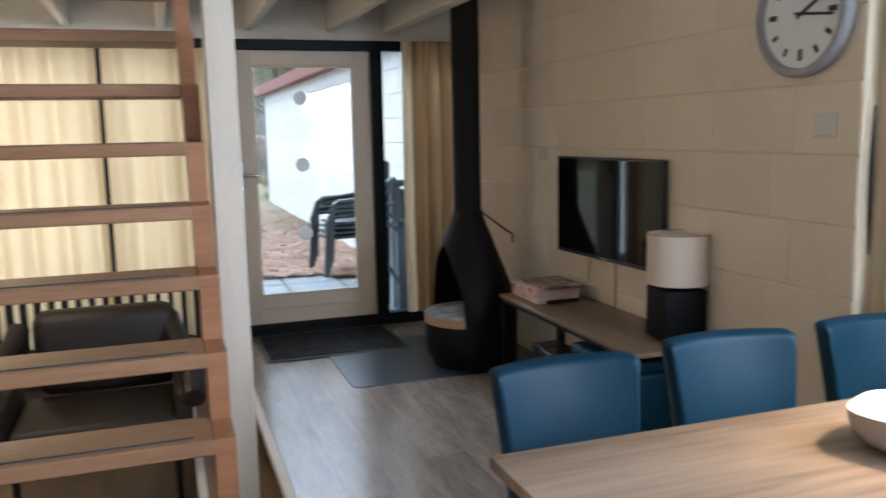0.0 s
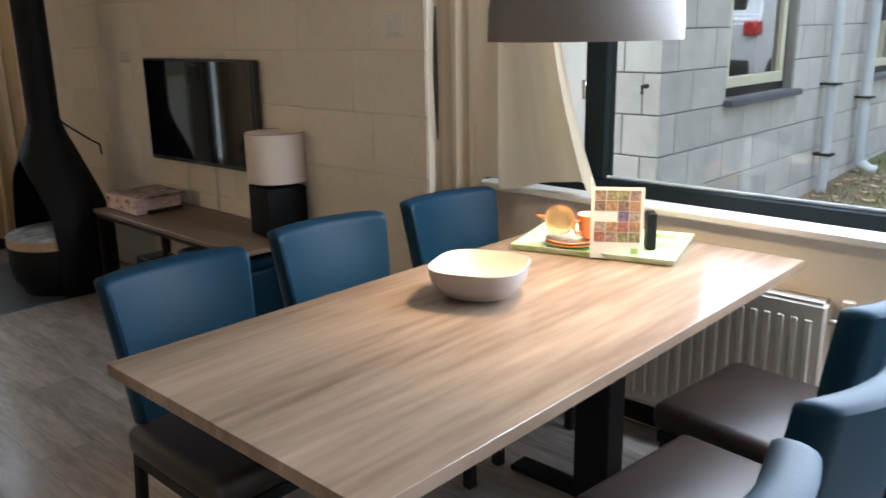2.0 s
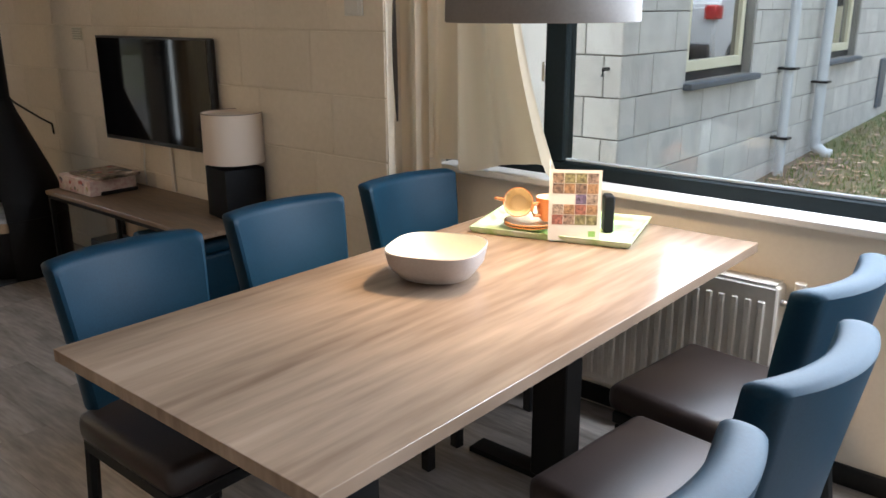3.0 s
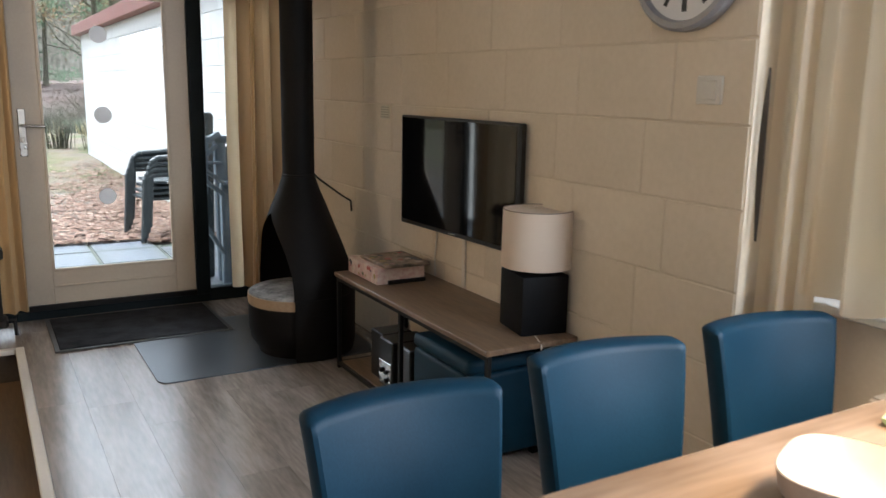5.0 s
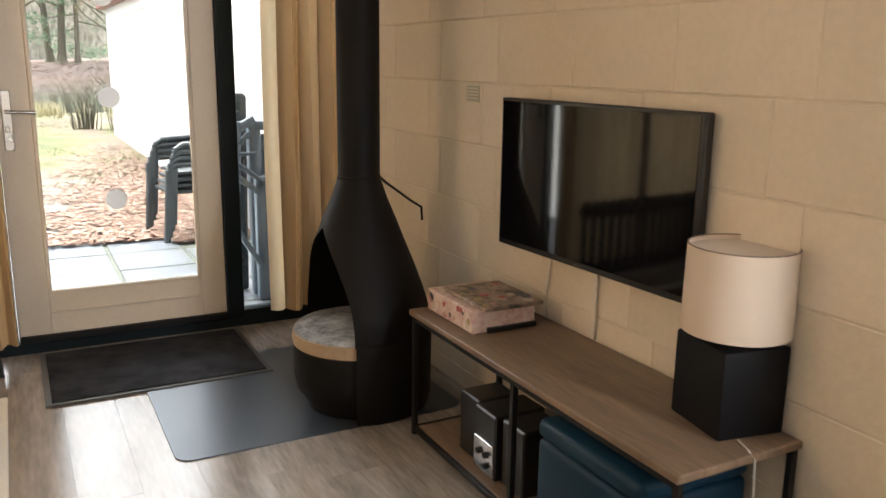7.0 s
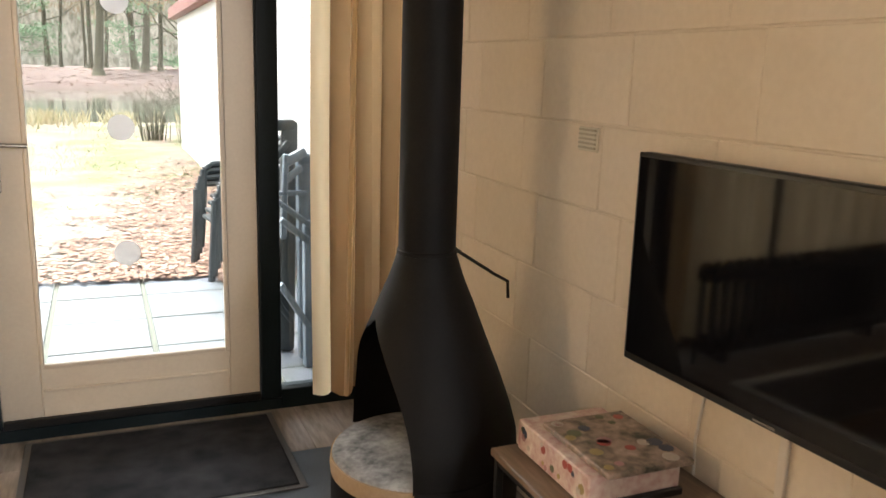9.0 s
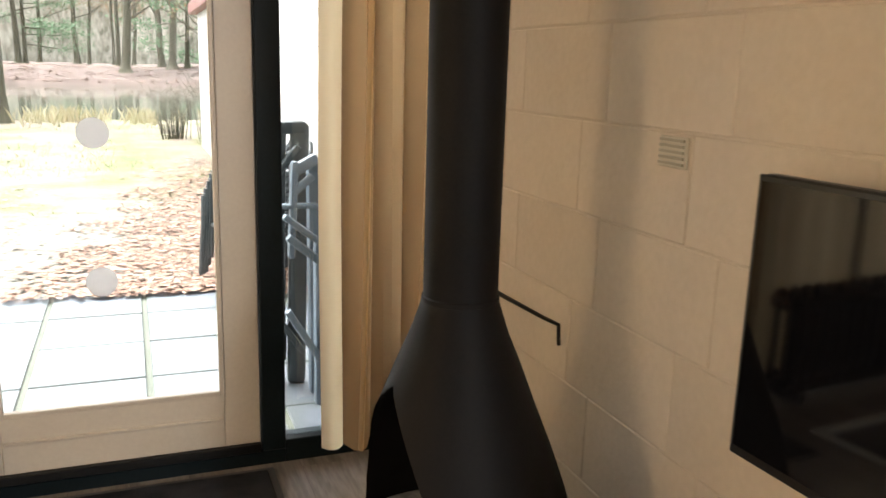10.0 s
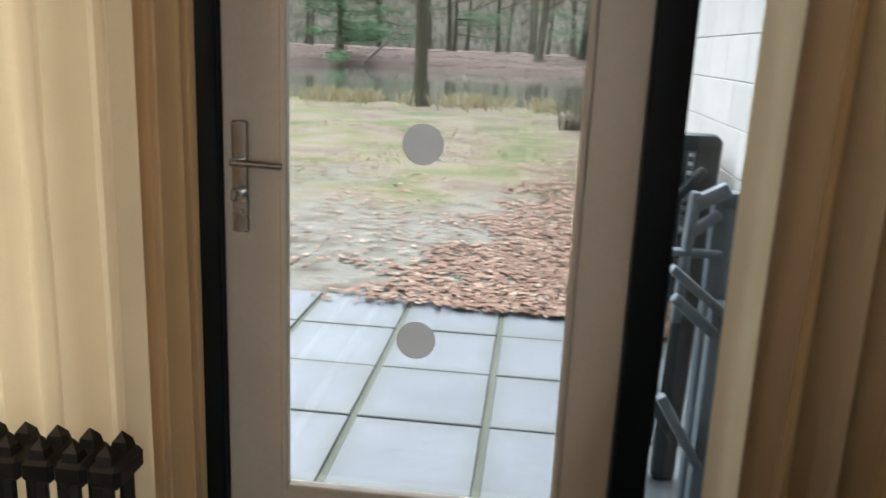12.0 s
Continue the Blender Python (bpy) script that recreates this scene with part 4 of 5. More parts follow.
for k in range(18):
    c = _patches[(k * 5 + 2) % 6]
    m = surface("print_patch", tuple(v * 0.8 for v in c), c, rough=0.45, scale=40, fine=90, bump=0)
    x, y, s = rnd.uniform(2.595, 2.795), rnd.uniform(4.55, 4.81), rnd.uniform(0.010, 0.022)
    part("printed_patch", tube(bm_new(), [(x, y, 0.6022), (x, y, 0.6028)], s, 9), m, box_, smooth=False)

# ---- on the block wall ----
CY, CZ, CR = 3.06, 1.835, 0.225
clock = thing("wall_clock", (2.89, CY, CZ), "round station-style wall clock with grey rim", "clock")
TX = Matrix.Translation((WALL_X, CY, CZ)) @ Matrix.Rotation(radians(-90), 4, "Y")
b = lathe(bm_new(), [(0.0, 0.001), (CR, 0.001), (CR, 0.035), (CR - 0.01, 0.045), (CR - 0.028, 0.045), (CR - 0.034, 0.026), (CR - 0.034, 0.02), (0.0, 0.02)], 64)
bmesh.ops.transform(b, matrix=TX, verts=b.verts)
part("rim", b, CLOCK_RIM, clock)
b = lathe(bm_new(), [(0.0, 0.0215), (CR - 0.034, 0.0215), (CR - 0.034, 0.024), (0.0, 0.024)], 64)
bmesh.ops.transform(b, matrix=TX, verts=b.verts)
part("dial", b, CLOCK_FACE, clock)


def dial_bar(angle, r0, r1, w, h0, h1):
    """A bar on the dial at a clockwise angle from twelve."""
    m = bx(bm_new(), -w / 2, w / 2, r0, r1, h0, h1)
    bmesh.ops.transform(m, matrix=Matrix.Translation((WALL_X, CY, CZ)) @ Matrix(((0, 0, -1, 0), (-1, 0, 0, 0), (0, 1, 0, 0), (0, 0, 0, 1))) @ Matrix.Rotation(radians(-angle), 4, "Z"), verts=m.verts)
    return m


for h in range(12):
    part("hour_mark", dial_bar(30 * h, 0.135 if h % 3 else 0.125, 0.165, 0.016 if h % 3 else 0.02, 0.0245, 0.0255), CLOCK_BLACK, clock, smooth=False)
part("hour_hand", dial_bar(62, -0.025, 0.10, 0.014, 0.027, 0.029), CLOCK_BLACK, clock, smooth=False)
part("minute_hand", dial_bar(97, -0.03, 0.155, 0.010, 0.030, 0.032), CLOCK_BLACK, clock, smooth=False)
sw = thing("light_switch", (2.895, 2.95, 1.43), "white square light switch on the block wall", "switch")
part("plate", bx(bm_new(), 2.889, 2.8995, 2.90, 3.0, 1.392, 1.478, 0.003), PLASTIC_WHITE, sw)
part("rocker", bx(bm_new(), 2.884, 2.8885, 2.918, 2.982, 1.405, 1.465, 0.002), PLASTIC_WHITE, sw)
vent = thing("wall_vent", (2.895, 5.2, 1.29), "small cream louvred vent in the block wall", "vent")
part("plate", bx(bm_new(), 2.892, 2.8995, 5.15, 5.25, 1.255, 1.325, 0.002), VENT_CREAM, vent, smooth=False)
for k in range(5):
    part("slat", bx(bm_new(), 2.887, 2.8915, 5.156, 5.244, 1.262 + 0.013 * k, 1.268 + 0.013 * k), VENT_SLAT, vent, smooth=False)

# ---- dining table ----
T0, T1, U0, U1 = 1.292, 2.997, 1.366, 2.190
table = thing("dining_table", (2.14, 1.78, 0.0), "oak-decor dining table on black steel legs", "table")
part("tabletop", bx(bm_new(), T0, T1, U0, U1, 0.722, 0.75, 0.001), TABLE_OAK, table, smooth=False)
for x in (1.66, 2.52):
    part("column", bx(bm_new(), x, x + 0.09, 1.71, 1.83, 0.021, 0.70, 0.004), BLACK_METAL, table, smooth=False)
    part("foot", bx(bm_new(), x + 0.005, x + 0.085, 1.46, 2.08, 0.0, 0.02, 0.004), BLACK_METAL, table, smooth=False)
    part("bearer", bx(bm_new(), x + 0.005, x + 0.085, 1.45, 2.10, 0.701, 0.721, 0.003), BLACK_METAL, table, smooth=False)


# ---- dining chairs: origin on the floor under the seat, facing +y ----
def curved_pad(w, z0, z1, y_low, y_high, bow, thick, rows=18, cols=24):
    """An upholstered back, bowed across and leaning, rounded at its rim and corners."""
    bm = bm_new()
    soft_r, corner = 0.016, 0.022
    for s in (-1, 1):
        g = []
        for j in range(rows + 1):
            v = math.sin(math.pi / 2 * j / rows)
            row = []
            for i in range(cols + 1):
                u = math.sin(math.pi / 2 * (-1 + 2 * i / cols))
                half_w = w / 2 * (0.84 + 0.16 * v)
                e = min((1 - abs(u)) * half_w, (1 - v) * (z1 - z0))
                puff = thick / 2 * math.sqrt(max(0.0, 1 - (1 - min(1.0, e / soft_r)) ** 2))
                puff *= 1 + 0.12 * math.sin(math.pi * v) * (1 - u * u)
                over = max(0.0, abs(u) * half_w - (half_w - corner)) / corner
                drop = corner * (1 - math.sqrt(max(0.0, 1 - over * over))) * v ** 6
                y = y_low + (y_high - y_low) * v ** 1.25 + bow * u * u * (0.6 + 0.4 * v)
                row.append(bm.verts.new((u * half_w, y + s * puff, z0 + (z1 - z0) * v - drop)))
            g.append(row)
        for j in range(rows):
            for i in range(cols):
                bm.faces.new((g[j][i], g[j][i + 1], g[j + 1][i + 1], g[j + 1][i]))
    bmesh.ops.remove_doubles(bm, verts=bm.verts, dist=2e-4)
    return bm


def dining_chair():
    ch = thing("dining_chair", (0, 0, 0), "petrol-blue leather dining chair with a brown seat", "chair", "chairs round the table")
    part("backrest", curved_pad(0.43, 0.455, 0.838, -0.225, -0.30, 0.055, 0.075), BLUE_LEATHER, ch)
    seat = bx(bm_new(), -0.215, 0.215, -0.20, 0.235, 0.38, 0.462, 0.03, 3)
    part("seat", seat, BROWN_LEATHER, ch, "dark brown leather seat")
    part("seat_frame", bx(bm_new(), -0.20, 0.20, -0.20, 0.22, 0.345, 0.379, 0.004), BLACK_METAL, ch)
    for x in (-0.185, 0.185):
        part("leg", bx(bm_new(), x - 0.017, x + 0.017, 0.175, 0.209, 0.0, 0.345, 0.003), BLACK_METAL, ch)
        part("leg", tube(bm_new(), [(x, -0.24, 0.0), (x, -0.19, 0.355)], 0.018, 8), BLACK_METAL, ch)
    return ch


first = dining_chair()
first.matrix_basis = pose(1.640, 2.26, 0, 0, 0, 180)
for m in (pose(2.187, 2.315, 0, 0, 0, 176), pose(2.733, 2.305, 0, 0, 0, 174),
          pose(2.609, 1.274, 0, 0, 0, -5.5), pose(2.102, 1.182, 0, 0, 0, -5.5), pose(1.555, 1.194, 0, 0, 0, -4)):
    copy_thing(first, m)

# ---- on the table ----
BX, BY = 2.148, 1.885
bowl = thing("bowl", (BX, BY, 0.75), "matt pinkish bowl with cream inside on the table", "bowl")


def bowl_shell(profile, n=48):
    b = bm_new()
    rr = []
    for k in range(n):
        a = 2 * math.pi * k / n
        sq = 1 / (abs(math.cos(a)) ** 3.2 + abs(math.sin(a)) ** 3.2) ** (1 / 3.2)
        rr.append([b.verts.new((BX + r * (sq * f + 1 - f) * math.cos(a + 0.4), BY + r * (sq * f + 1 - f) * math.sin(a + 0.4), 0.7505 + z)) for r, z, f in profile])
    for k in range(n):
        p, q = rr[k], rr[(k + 1) % n]
        for i in range(len(profile) - 1):
            b.faces.new((p[i], q[i], q[i + 1], p[i + 1]))
    bmesh.ops.remove_doubles(b, verts=b.verts, dist=1e-5)
    return b


part("body", bowl_shell([(0.0, 0.0, 0), (0.058, 0.0, 0.2), (0.092, 0.012, 0.4), (0.117, 0.045, 0.8), (0.124, 0.086, 1.0), (0.121, 0.0875, 1.0)]), BOWL_OUT, bowl)
part("inside", bowl_shell([(0.1205, 0.0872, 1.0), (0.114, 0.05, 0.8), (0.089, 0.018, 0.4), (0.052, 0.008, 0.2), (0.0, 0.007, 0)]), BOWL_IN, bowl, "cream glazed inside")

tray = thing("tray", (2.775, 1.905, 0.75), "shallow tray with green and white leaf print", "tray")
lip = bm_new()
w, d = 0.245, 0.165
prof = [(0.022, 0.001), (0.012, 0.004), (0.004, 0.014), (0.0, 0.02), (-0.004, 0.02), (-0.002, 0.012), (0.006, 0.0), (0.022, 0.0)]
ring = []
for sx, sy in ((-1, -1), (1, -1), (1, 1), (-1, 1)):
    ring.append([lip.verts.new((sx * (w - o), sy * (d - o), z)) for o, z in prof])
for k in range(4):
    p, q = ring[k], ring[(k + 1) % 4]
    for i in range(len(prof)):
        lip.faces.new((p[i], q[i], q[(i + 1) % len(prof)], p[(i + 1) % len(prof)]))
TM = pose(2.775, 1.905, 0.751, 0, 0, -73)
bed = bx(bm_new(), -w + 0.021, w - 0.021, -d + 0.021, d - 0.021, 0.0, 0.0025)
for q in (lip, bed):
    bmesh.ops.transform(q, matrix=TM, verts=q.verts)
part("bed", bed, TRAY, tray, smooth=False)
part("lip", lip, TRAY, tray)


def cup(at, turn, spin=0.0):
    c = thing("cup", at, "orange cup with cream inside on the tray", "cup", "cups on the tray")
    M = pose(*at, *turn) @ Matrix.Rotation(radians(spin), 4, "Z") @ Matrix.Scale(1.2, 4)
    for nm, prof_, mt in (("body", [(0.0, 0.0), (0.024, 0.0), (0.032, 0.012), (0.038, 0.045), (0.039, 0.062), (0.0375, 0.062)], ORANGE_GLAZE),
                          ("inside", [(0.0372, 0.0618), (0.036, 0.045), (0.030, 0.014), (0.022, 0.005), (0.0, 0.004)], CUP_CREAM)):
        q = lathe(bm_new(), prof_, 32)
        bmesh.ops.transform(q, matrix=M, verts=q.verts)
        part(nm, q, mt, c)
    q = tube(bm_new(), [(0.035, 0, 0.05), (0.055, 0, 0.048), (0.06, 0, 0.033), (0.052, 0, 0.018), (0.031, 0, 0.016)], 0.0045, 8)
    bmesh.ops.transform(q, matrix=M, verts=q.verts)
    part("ear", q, ORANGE_GLAZE, c)


for k in range(2):
    sa = thing("saucer", (2.70, 1.975, 0.7545 + 0.008 * k), "orange-rimmed cream saucer on the tray", "saucer", "stacked saucers")
    part("dish", lathe(bm_new(), [(0.0, 0.0), (0.04, 0.0), (0.072, 0.010), (0.082, 0.015), (0.080, 0.017), (0.039, 0.0045), (0.0, 0.0045)], 36, (2.70, 1.975, 0.7545 + 0.008 * k)), CUP_CREAM, sa)
    part("edge", lathe(bm_new(), [(0.0785, 0.0155), (0.0828, 0.0148), (0.0832, 0.0165), (0.0795, 0.0178), (0.0785, 0.0155)], 36, (2.70, 1.975, 0.7545 + 0.008 * k)), ORANGE_GLAZE, sa, "orange rim")
cup((2.71, 2.03, 0.823), (0, -74, 35), 80)
cup((2.735, 1.925, 0.781), (0, 0, 160))

# folded card with a grid of small pictures
card = thing("card", (2.66, 1.80, 0.757), "folded information card with a grid of photographs", "card")
CM = pose(2.649, 1.786, 0.756, 0, 0, -57) @ Matrix.Diagonal((1.30, 1.0, 1.22, 1.0))
q = bx(bm_new(), -0.058, 0.058, -0.0012, 0.0, 0.0, 0.175)
bmesh.ops.transform(q, matrix=CM, verts=q.verts)
part("front", q, PAPER, card, smooth=False)
q = bx(bm_new(), -0.058, -0.0568, 0.001, 0.085, 0.0, 0.185)
bmesh.ops.transform(q, matrix=CM @ pose(0, 0, 0), verts=q.verts)
part("back", q, PAPER, card, smooth=False)
rnd = random.Random(11)
COLS = [(0.35, 0.06, 0.05), (0.22, 0.15, 0.10), (0.42, 0.30, 0.24), (0.20, 0.24, 0.08), (0.30, 0.22, 0.19), (0.48, 0.40, 0.34), (0.14, 0.09, 0.07), (0.46, 0.25, 0.10)]
for r in range(5):
    for c in range(4):
        if r == 2 and c < 2:
            continue
        col = (0.10, 0.10, 0.34) if (r == 2 and c == 2) else COLS[(r * 4 + c + rnd.randrange(3)) % 8]
        col = tuple(0.5 * v + 0.5 * w_ for v, w_ in zip(col, (0.27, 0.19, 0.14)))
        m = surface("photo_print", tuple(v * 0.12 for v in col), tuple(min(1, v * 1.55) for v in col), rough=0.5, scale=110, fine=260, bump=0)
        x0, z0 = -0.050 + c * 0.0255, 0.143 - r * 0.0255
        q = bx(bm_new(), x0, x0 + 0.0243, -0.0019, -0.0013, z0, z0 + 0.0243)
        bmesh.ops.transform(q, matrix=CM, verts=q.verts)
        part("photo", q, m, card, smooth=False)
m = surface("green_mark", (0.22, 0.36, 0.10), (0.30, 0.44, 0.14), rough=0.4, bump=0)
q = bx(bm_new(), 0.032, 0.048, -0.0019, -0.0013, 0.012, 0.026)
bmesh.ops.transform(q, matrix=CM, verts=q.verts)
part("mark", q, m, card, smooth=False)
q = bx(bm_new(), 0.0, 0.03, 0.0, 0.05, 0.0, 0.115, 0.004)
bmesh.ops.transform(q, matrix=pose(2.79, 1.765, 0.7545, 0, 0, -50), verts=q.verts)
solo("shaker", q, BLACK_CERAMIC, "black shaker behind the card on the tray", "shaker", base=(2.80, 1.77, 0.7545))

# ---- pendant lamp over the table ----
PX, PY = 2.42, 1.765
pend = thing("pendant_lamp", (PX, PY, 1.385), "lit warm-grey dome lamp hanging over the table", "lamp")
part("shade", lathe(bm_new(), [(0.243, 1.385), (0.245, 1.388), (0.243, 1.46), (0.228, 1.54), (0.19, 1.61), (0.12, 1.66), (0.03, 1.68), (0.0, 1.681)], 64, (PX, PY, 0)), PENDANT, pend)
part("lining", lathe(bm_new(), [(0.243, 1.385), (0.240, 1.388), (0.238, 1.46), (0.223, 1.538), (0.186, 1.605), (0.118, 1.654), (0.0, 1.674)], 64, (PX, PY, 0)), PENDANT_IN, pend, "white inside")
part("socket", lathe(bm_new(), [(0.0, 1.58), (0.02, 1.58), (0.02, 1.66), (0.0, 1.66)], 16, (PX, PY, 0)), BLACK_METAL, pend)
part("bulb", lathe(bm_new(), [(0.0, 1.485), (0.02, 1.49), (0.032, 1.515), (0.028, 1.55), (0.014, 1.579), (0.0, 1.579)], 20, (PX, PY, 0)), BULB, pend)
part("cord", tube(bm_new(), [(PX, PY, 1.681), (PX, PY, 3.6)], 0.004, 8), BLACK_METAL, pend)
pl = bpy.data.lights.new("pendant_bulb", "SPOT")
pl.energy, pl.color, pl.shadow_soft_size, pl.spot_size, pl.spot_blend = 16, (1.0, 0.66, 0.34), 0.05, radians(112), 0.6
new("pendant_bulb", pl).matrix_world = look((PX, PY, 1.475), (PX, PY, 0))

# ---- panel radiator under the dining window ----
pr = thing("panel_radiator", (3.05, 1.8, 0.12), "white panel radiator under the dining window", "radiator")
part("casing", bx(bm_new(), 3.025, 3.10, 1.302, 2.42, 0.13, 0.612, 0.006), RAD_WHITE, pr, smooth=False)
for k in range(26):
    y = 1.335 + 0.041 * k
    part("rib", bx(bm_new(), 3.016, 3.0255, y, y + 0.022, 0.16, 0.565, 0.004), RAD_WHITE, pr, smooth=False)
part("grille", bx(bm_new(), 3.03, 3.095, 1.312, 2.41, 0.613, 0.619), RAD_WHITE, pr, smooth=False)
valve = part("valve", tube(bm_new(), [(3.06, 1.301, 0.56), (3.06, 1.255, 0.56), (3.06, 1.25, 0.52)], 0.011, 10), CHROME, pr, "brass and steel valve")
part("thermostat_knob", tube(bm_new(), [(3.06, 1.25, 0.575), (3.06, 1.25, 0.632)], 0.018, 14), PLASTIC_WHITE, valve)
part("bracket", bx(bm_new(), 3.101, 3.119, 1.5, 1.53, 0.2, 0.5), RAD_WHITE, pr)
part("bracket", bx(bm_new(), 3.101, 3.119, 2.2, 2.23, 0.2, 0.5), RAD_WHITE, pr)

# ---- outside: ground, patio, pond ----
PAVE_Z = -0.05


def ground_z(x, y):
    if -2.85 < x < 3.23 and -2.85 < y < 6.62:
        return -0.95
    z = -0.10
    if x > 3.2:
        z = -0.10 + 0.045 * min(max(x - 4.5, 0), 12)
    if y > 9:
        z += 0.03 * noise.noise((x * 0.5, y * 0.5, 0)) + 0.05
    if 26.5 < y < 62 and x < 16:
        e = min((y - 26.5) / 2.5, (62 - y) / 2.0, 1)
        z -= 1.3 * max(0, e)
    if y >= 62:
        z += min(1.0, (y - 62) * 0.12)
    return z


def axis(a, b, near, step, far):
    vals = {round(a + k * far, 3) for k in range(int((b - a) / far) + 1)}
    v = near[0]
    while v <= near[1]:
        vals.add(round(v, 3))
        v += step
    return sorted(vals)


xs = [-1500, -400] + axis(-80, 80, (-8, 14), 0.5, 4) + [400, 1500]
ys = [-1500, -400] + axis(-60, 130, (4, 32), 0.5, 4) + [400, 1500]
for v in (-2.86, -2.84, 3.22, 3.24):
    xs.append(v)
for v in (-2.86, -2.84, 6.61, 6.63):
    ys.append(v)
xs, ys = sorted(set(xs)), sorted(set(ys))
vv = [(x, y, ground_z(x, y)) for y in ys for x in xs]
nx = len(xs)
ff = [(j * nx + i, j * nx + i + 1, (j + 1) * nx + i + 1, (j + 1) * nx + i) for j in range(len(ys) - 1) for i in range(nx - 1)]
me = bpy.data.meshes.new("ground")
me.from_pydata(vv, [], ff)
me.materials.append(GROUND)
ground = tagged(new("ground", me), "sandy garden soil, thin grass and leaf litter", "ground", kind="structure")
b = bm_new()
bx(b, -60, 18, 26.0, 62.5, -0.32, -0.20)
solo("water", b, WATER, "still dark pond reflecting bare trees", "water", kind="structure", smooth=False)

pave = solo("pavement", bx(bm_new(), -2.4, 2.96, 6.66, 9.20, -0.16, PAVE_Z - 0.012), SLAB_JOINT, "patio of pale square concrete slabs", "pavement", kind="structure", smooth=False)

# ---- white block wall of the neighbouring house, beside the patio ----
wall_n = thing("wall_neighbour", (3.1, 13.0, -0.1), "white painted block wall beside the patio", "wall", kind="structure")
part("core", bx(bm_new(), 2.995, 3.20, 6.66, 19.4, -0.3, 2.30), JOINT_WHITE, wall_n, smooth=False)
part("eaves_board", bx(bm_new(), 2.85, 3.4, 6.66, 19.7, 2.302, 2.50, 0.01), ROOF_BROWN, wall_n, "red-brown roof edge", smooth=False)

# ---- grey neighbour seen from the dining window ----
NBX, NBY = 5.0, 2.93
house = thing("house", (7.5, 4.0, 0.0), "grey concrete-block house across the side yard", "house")
b = bm_new()
for x0, x1, z0, z1 in ((NBX, 5.89, -0.2, 2.5), (7.02, 8.84, -0.2, 2.5), (9.85, 16.0, -0.2, 2.5), (5.89, 7.02, -0.2, 0.93), (5.89, 7.02, 2.2, 2.5), (8.84, 9.85, -0.2, 0.93), (8.84, 9.85, 2.2, 2.5)):
    bx(b, x0 + (0.012 if x0 == NBX else 0), x1, NBY + 0.012, NBY + 0.25, z0, z1)
bx(b, NBX + 0.012, NBX + 0.25, NBY + 0.25, 6.6, -0.2, 2.5)
part("wall", b, BLOCK_JOINT, house, smooth=False)
part("roof", bx(bm_new(), NBX - 0.12, 16.3, NBY - 0.12, 9.0, 2.51, 2.66, 0.01), ROOF_BROWN, house, smooth=False)
for x0, x1 in ((5.89, 7.02), (8.84, 9.85)):
    fr = bm_new()
    Yf = NBY + 0.10
    bx(fr, x0, x1, Yf - 0.03, Yf + 0.05, 0.93, 0.99, 0.004)
    bx(fr, x0, x1, Yf - 0.03, Yf + 0.05, 2.14, 2.2, 0.004)
    bx(fr, x0, x0 + 0.06, Yf - 0.03, Yf + 0.05, 0.99, 2.14, 0.004)
    bx(fr, x1 - 0.06, x1, Yf - 0.03, Yf + 0.05, 0.99, 2.14, 0.004)
    win = part("window", fr, DARK_FRAME, house, smooth=False)
    sash = bm_new()
    bx(sash, x0 + 0.062, x1 - 0.062, Yf - 0.045, Yf + 0.01, 0.992, 1.065, 0.005)
    bx(sash, x0 + 0.062, x1 - 0.062, Yf - 0.045, Yf + 0.01, 2.07, 2.138, 0.005)
    bx(sash, x0 + 0.062, x0 + 0.13, Yf - 0.045, Yf + 0.01, 1.065, 2.07, 0.005)
    bx(sash, x1 - 0.13, x1 - 0.062, Yf - 0.045, Yf + 0.01, 1.065, 2.07, 0.005)
    part("sash", sash, CREAM_FRAME, win, "pale yellow opening sash", smooth=False)
    part("pane", bx(bm_new(), x0 + 0.13, x1 - 0.13, Yf - 0.012, Yf - 0.006, 1.065, 2.07), HOUSE_GLASS, win, "dark reflecting glass", smooth=False)
    part("sill", bx(bm_new(), x0 - 0.05, x1 + 0.07, NBY - 0.06, Yf - 0.031, 0.885, 0.929, 0.006), SILL_SLATE, win, "slate-blue sill", smooth=False)
for x, r in ((7.66, 0.04), (8.58, 0.046)):
    dp = part("drainpipe", tube(bm_new(), [(x, NBY - 0.08, 0.22 if x > 8 else 0.02), (x, NBY - 0.08, 2.5)], r, 14), DRAIN, house)
    for z in ((0.35, 0.92) if x < 8 else (0.75, 1.6)):
        part("clip", bx(bm_new(), x - r - 0.012, x + r + 0.012, NBY - 0.148, NBY, z, z + 0.02, 0.004), BLACK_METAL, dp, smooth=False)
part("drain_shoe", tube(bm_new(), [(8.58, NBY - 0.08, 0.26), (8.58, NBY - 0.09, 0.18), (8.61, NBY - 0.16, 0.11), (8.64, NBY - 0.22, 0.10)], 0.052, 12), DRAIN, house)
part("vent_flap", bx(bm_new(), 10.9, 11.15, NBY - 0.02, NBY - 0.001, 0.3, 0.85, 0.004), SILL_SLATE, house, smooth=False)
side_door = part("door", bx(bm_new(), NBX - 0.012, NBX + 0.011, 3.42, 4.4, 0.0, 2.15, 0.004), WHITE_PAINT, house, "white painted side door", smooth=False)
tap = part("tap", tube(bm_new(), [(NBX, 3.02, 1.07), (NBX - 0.06, 3.02, 1.07), (NBX - 0.07, 3.02, 1.03)], 0.012, 8), BLACK_METAL, house)

# ---- garden chairs ----


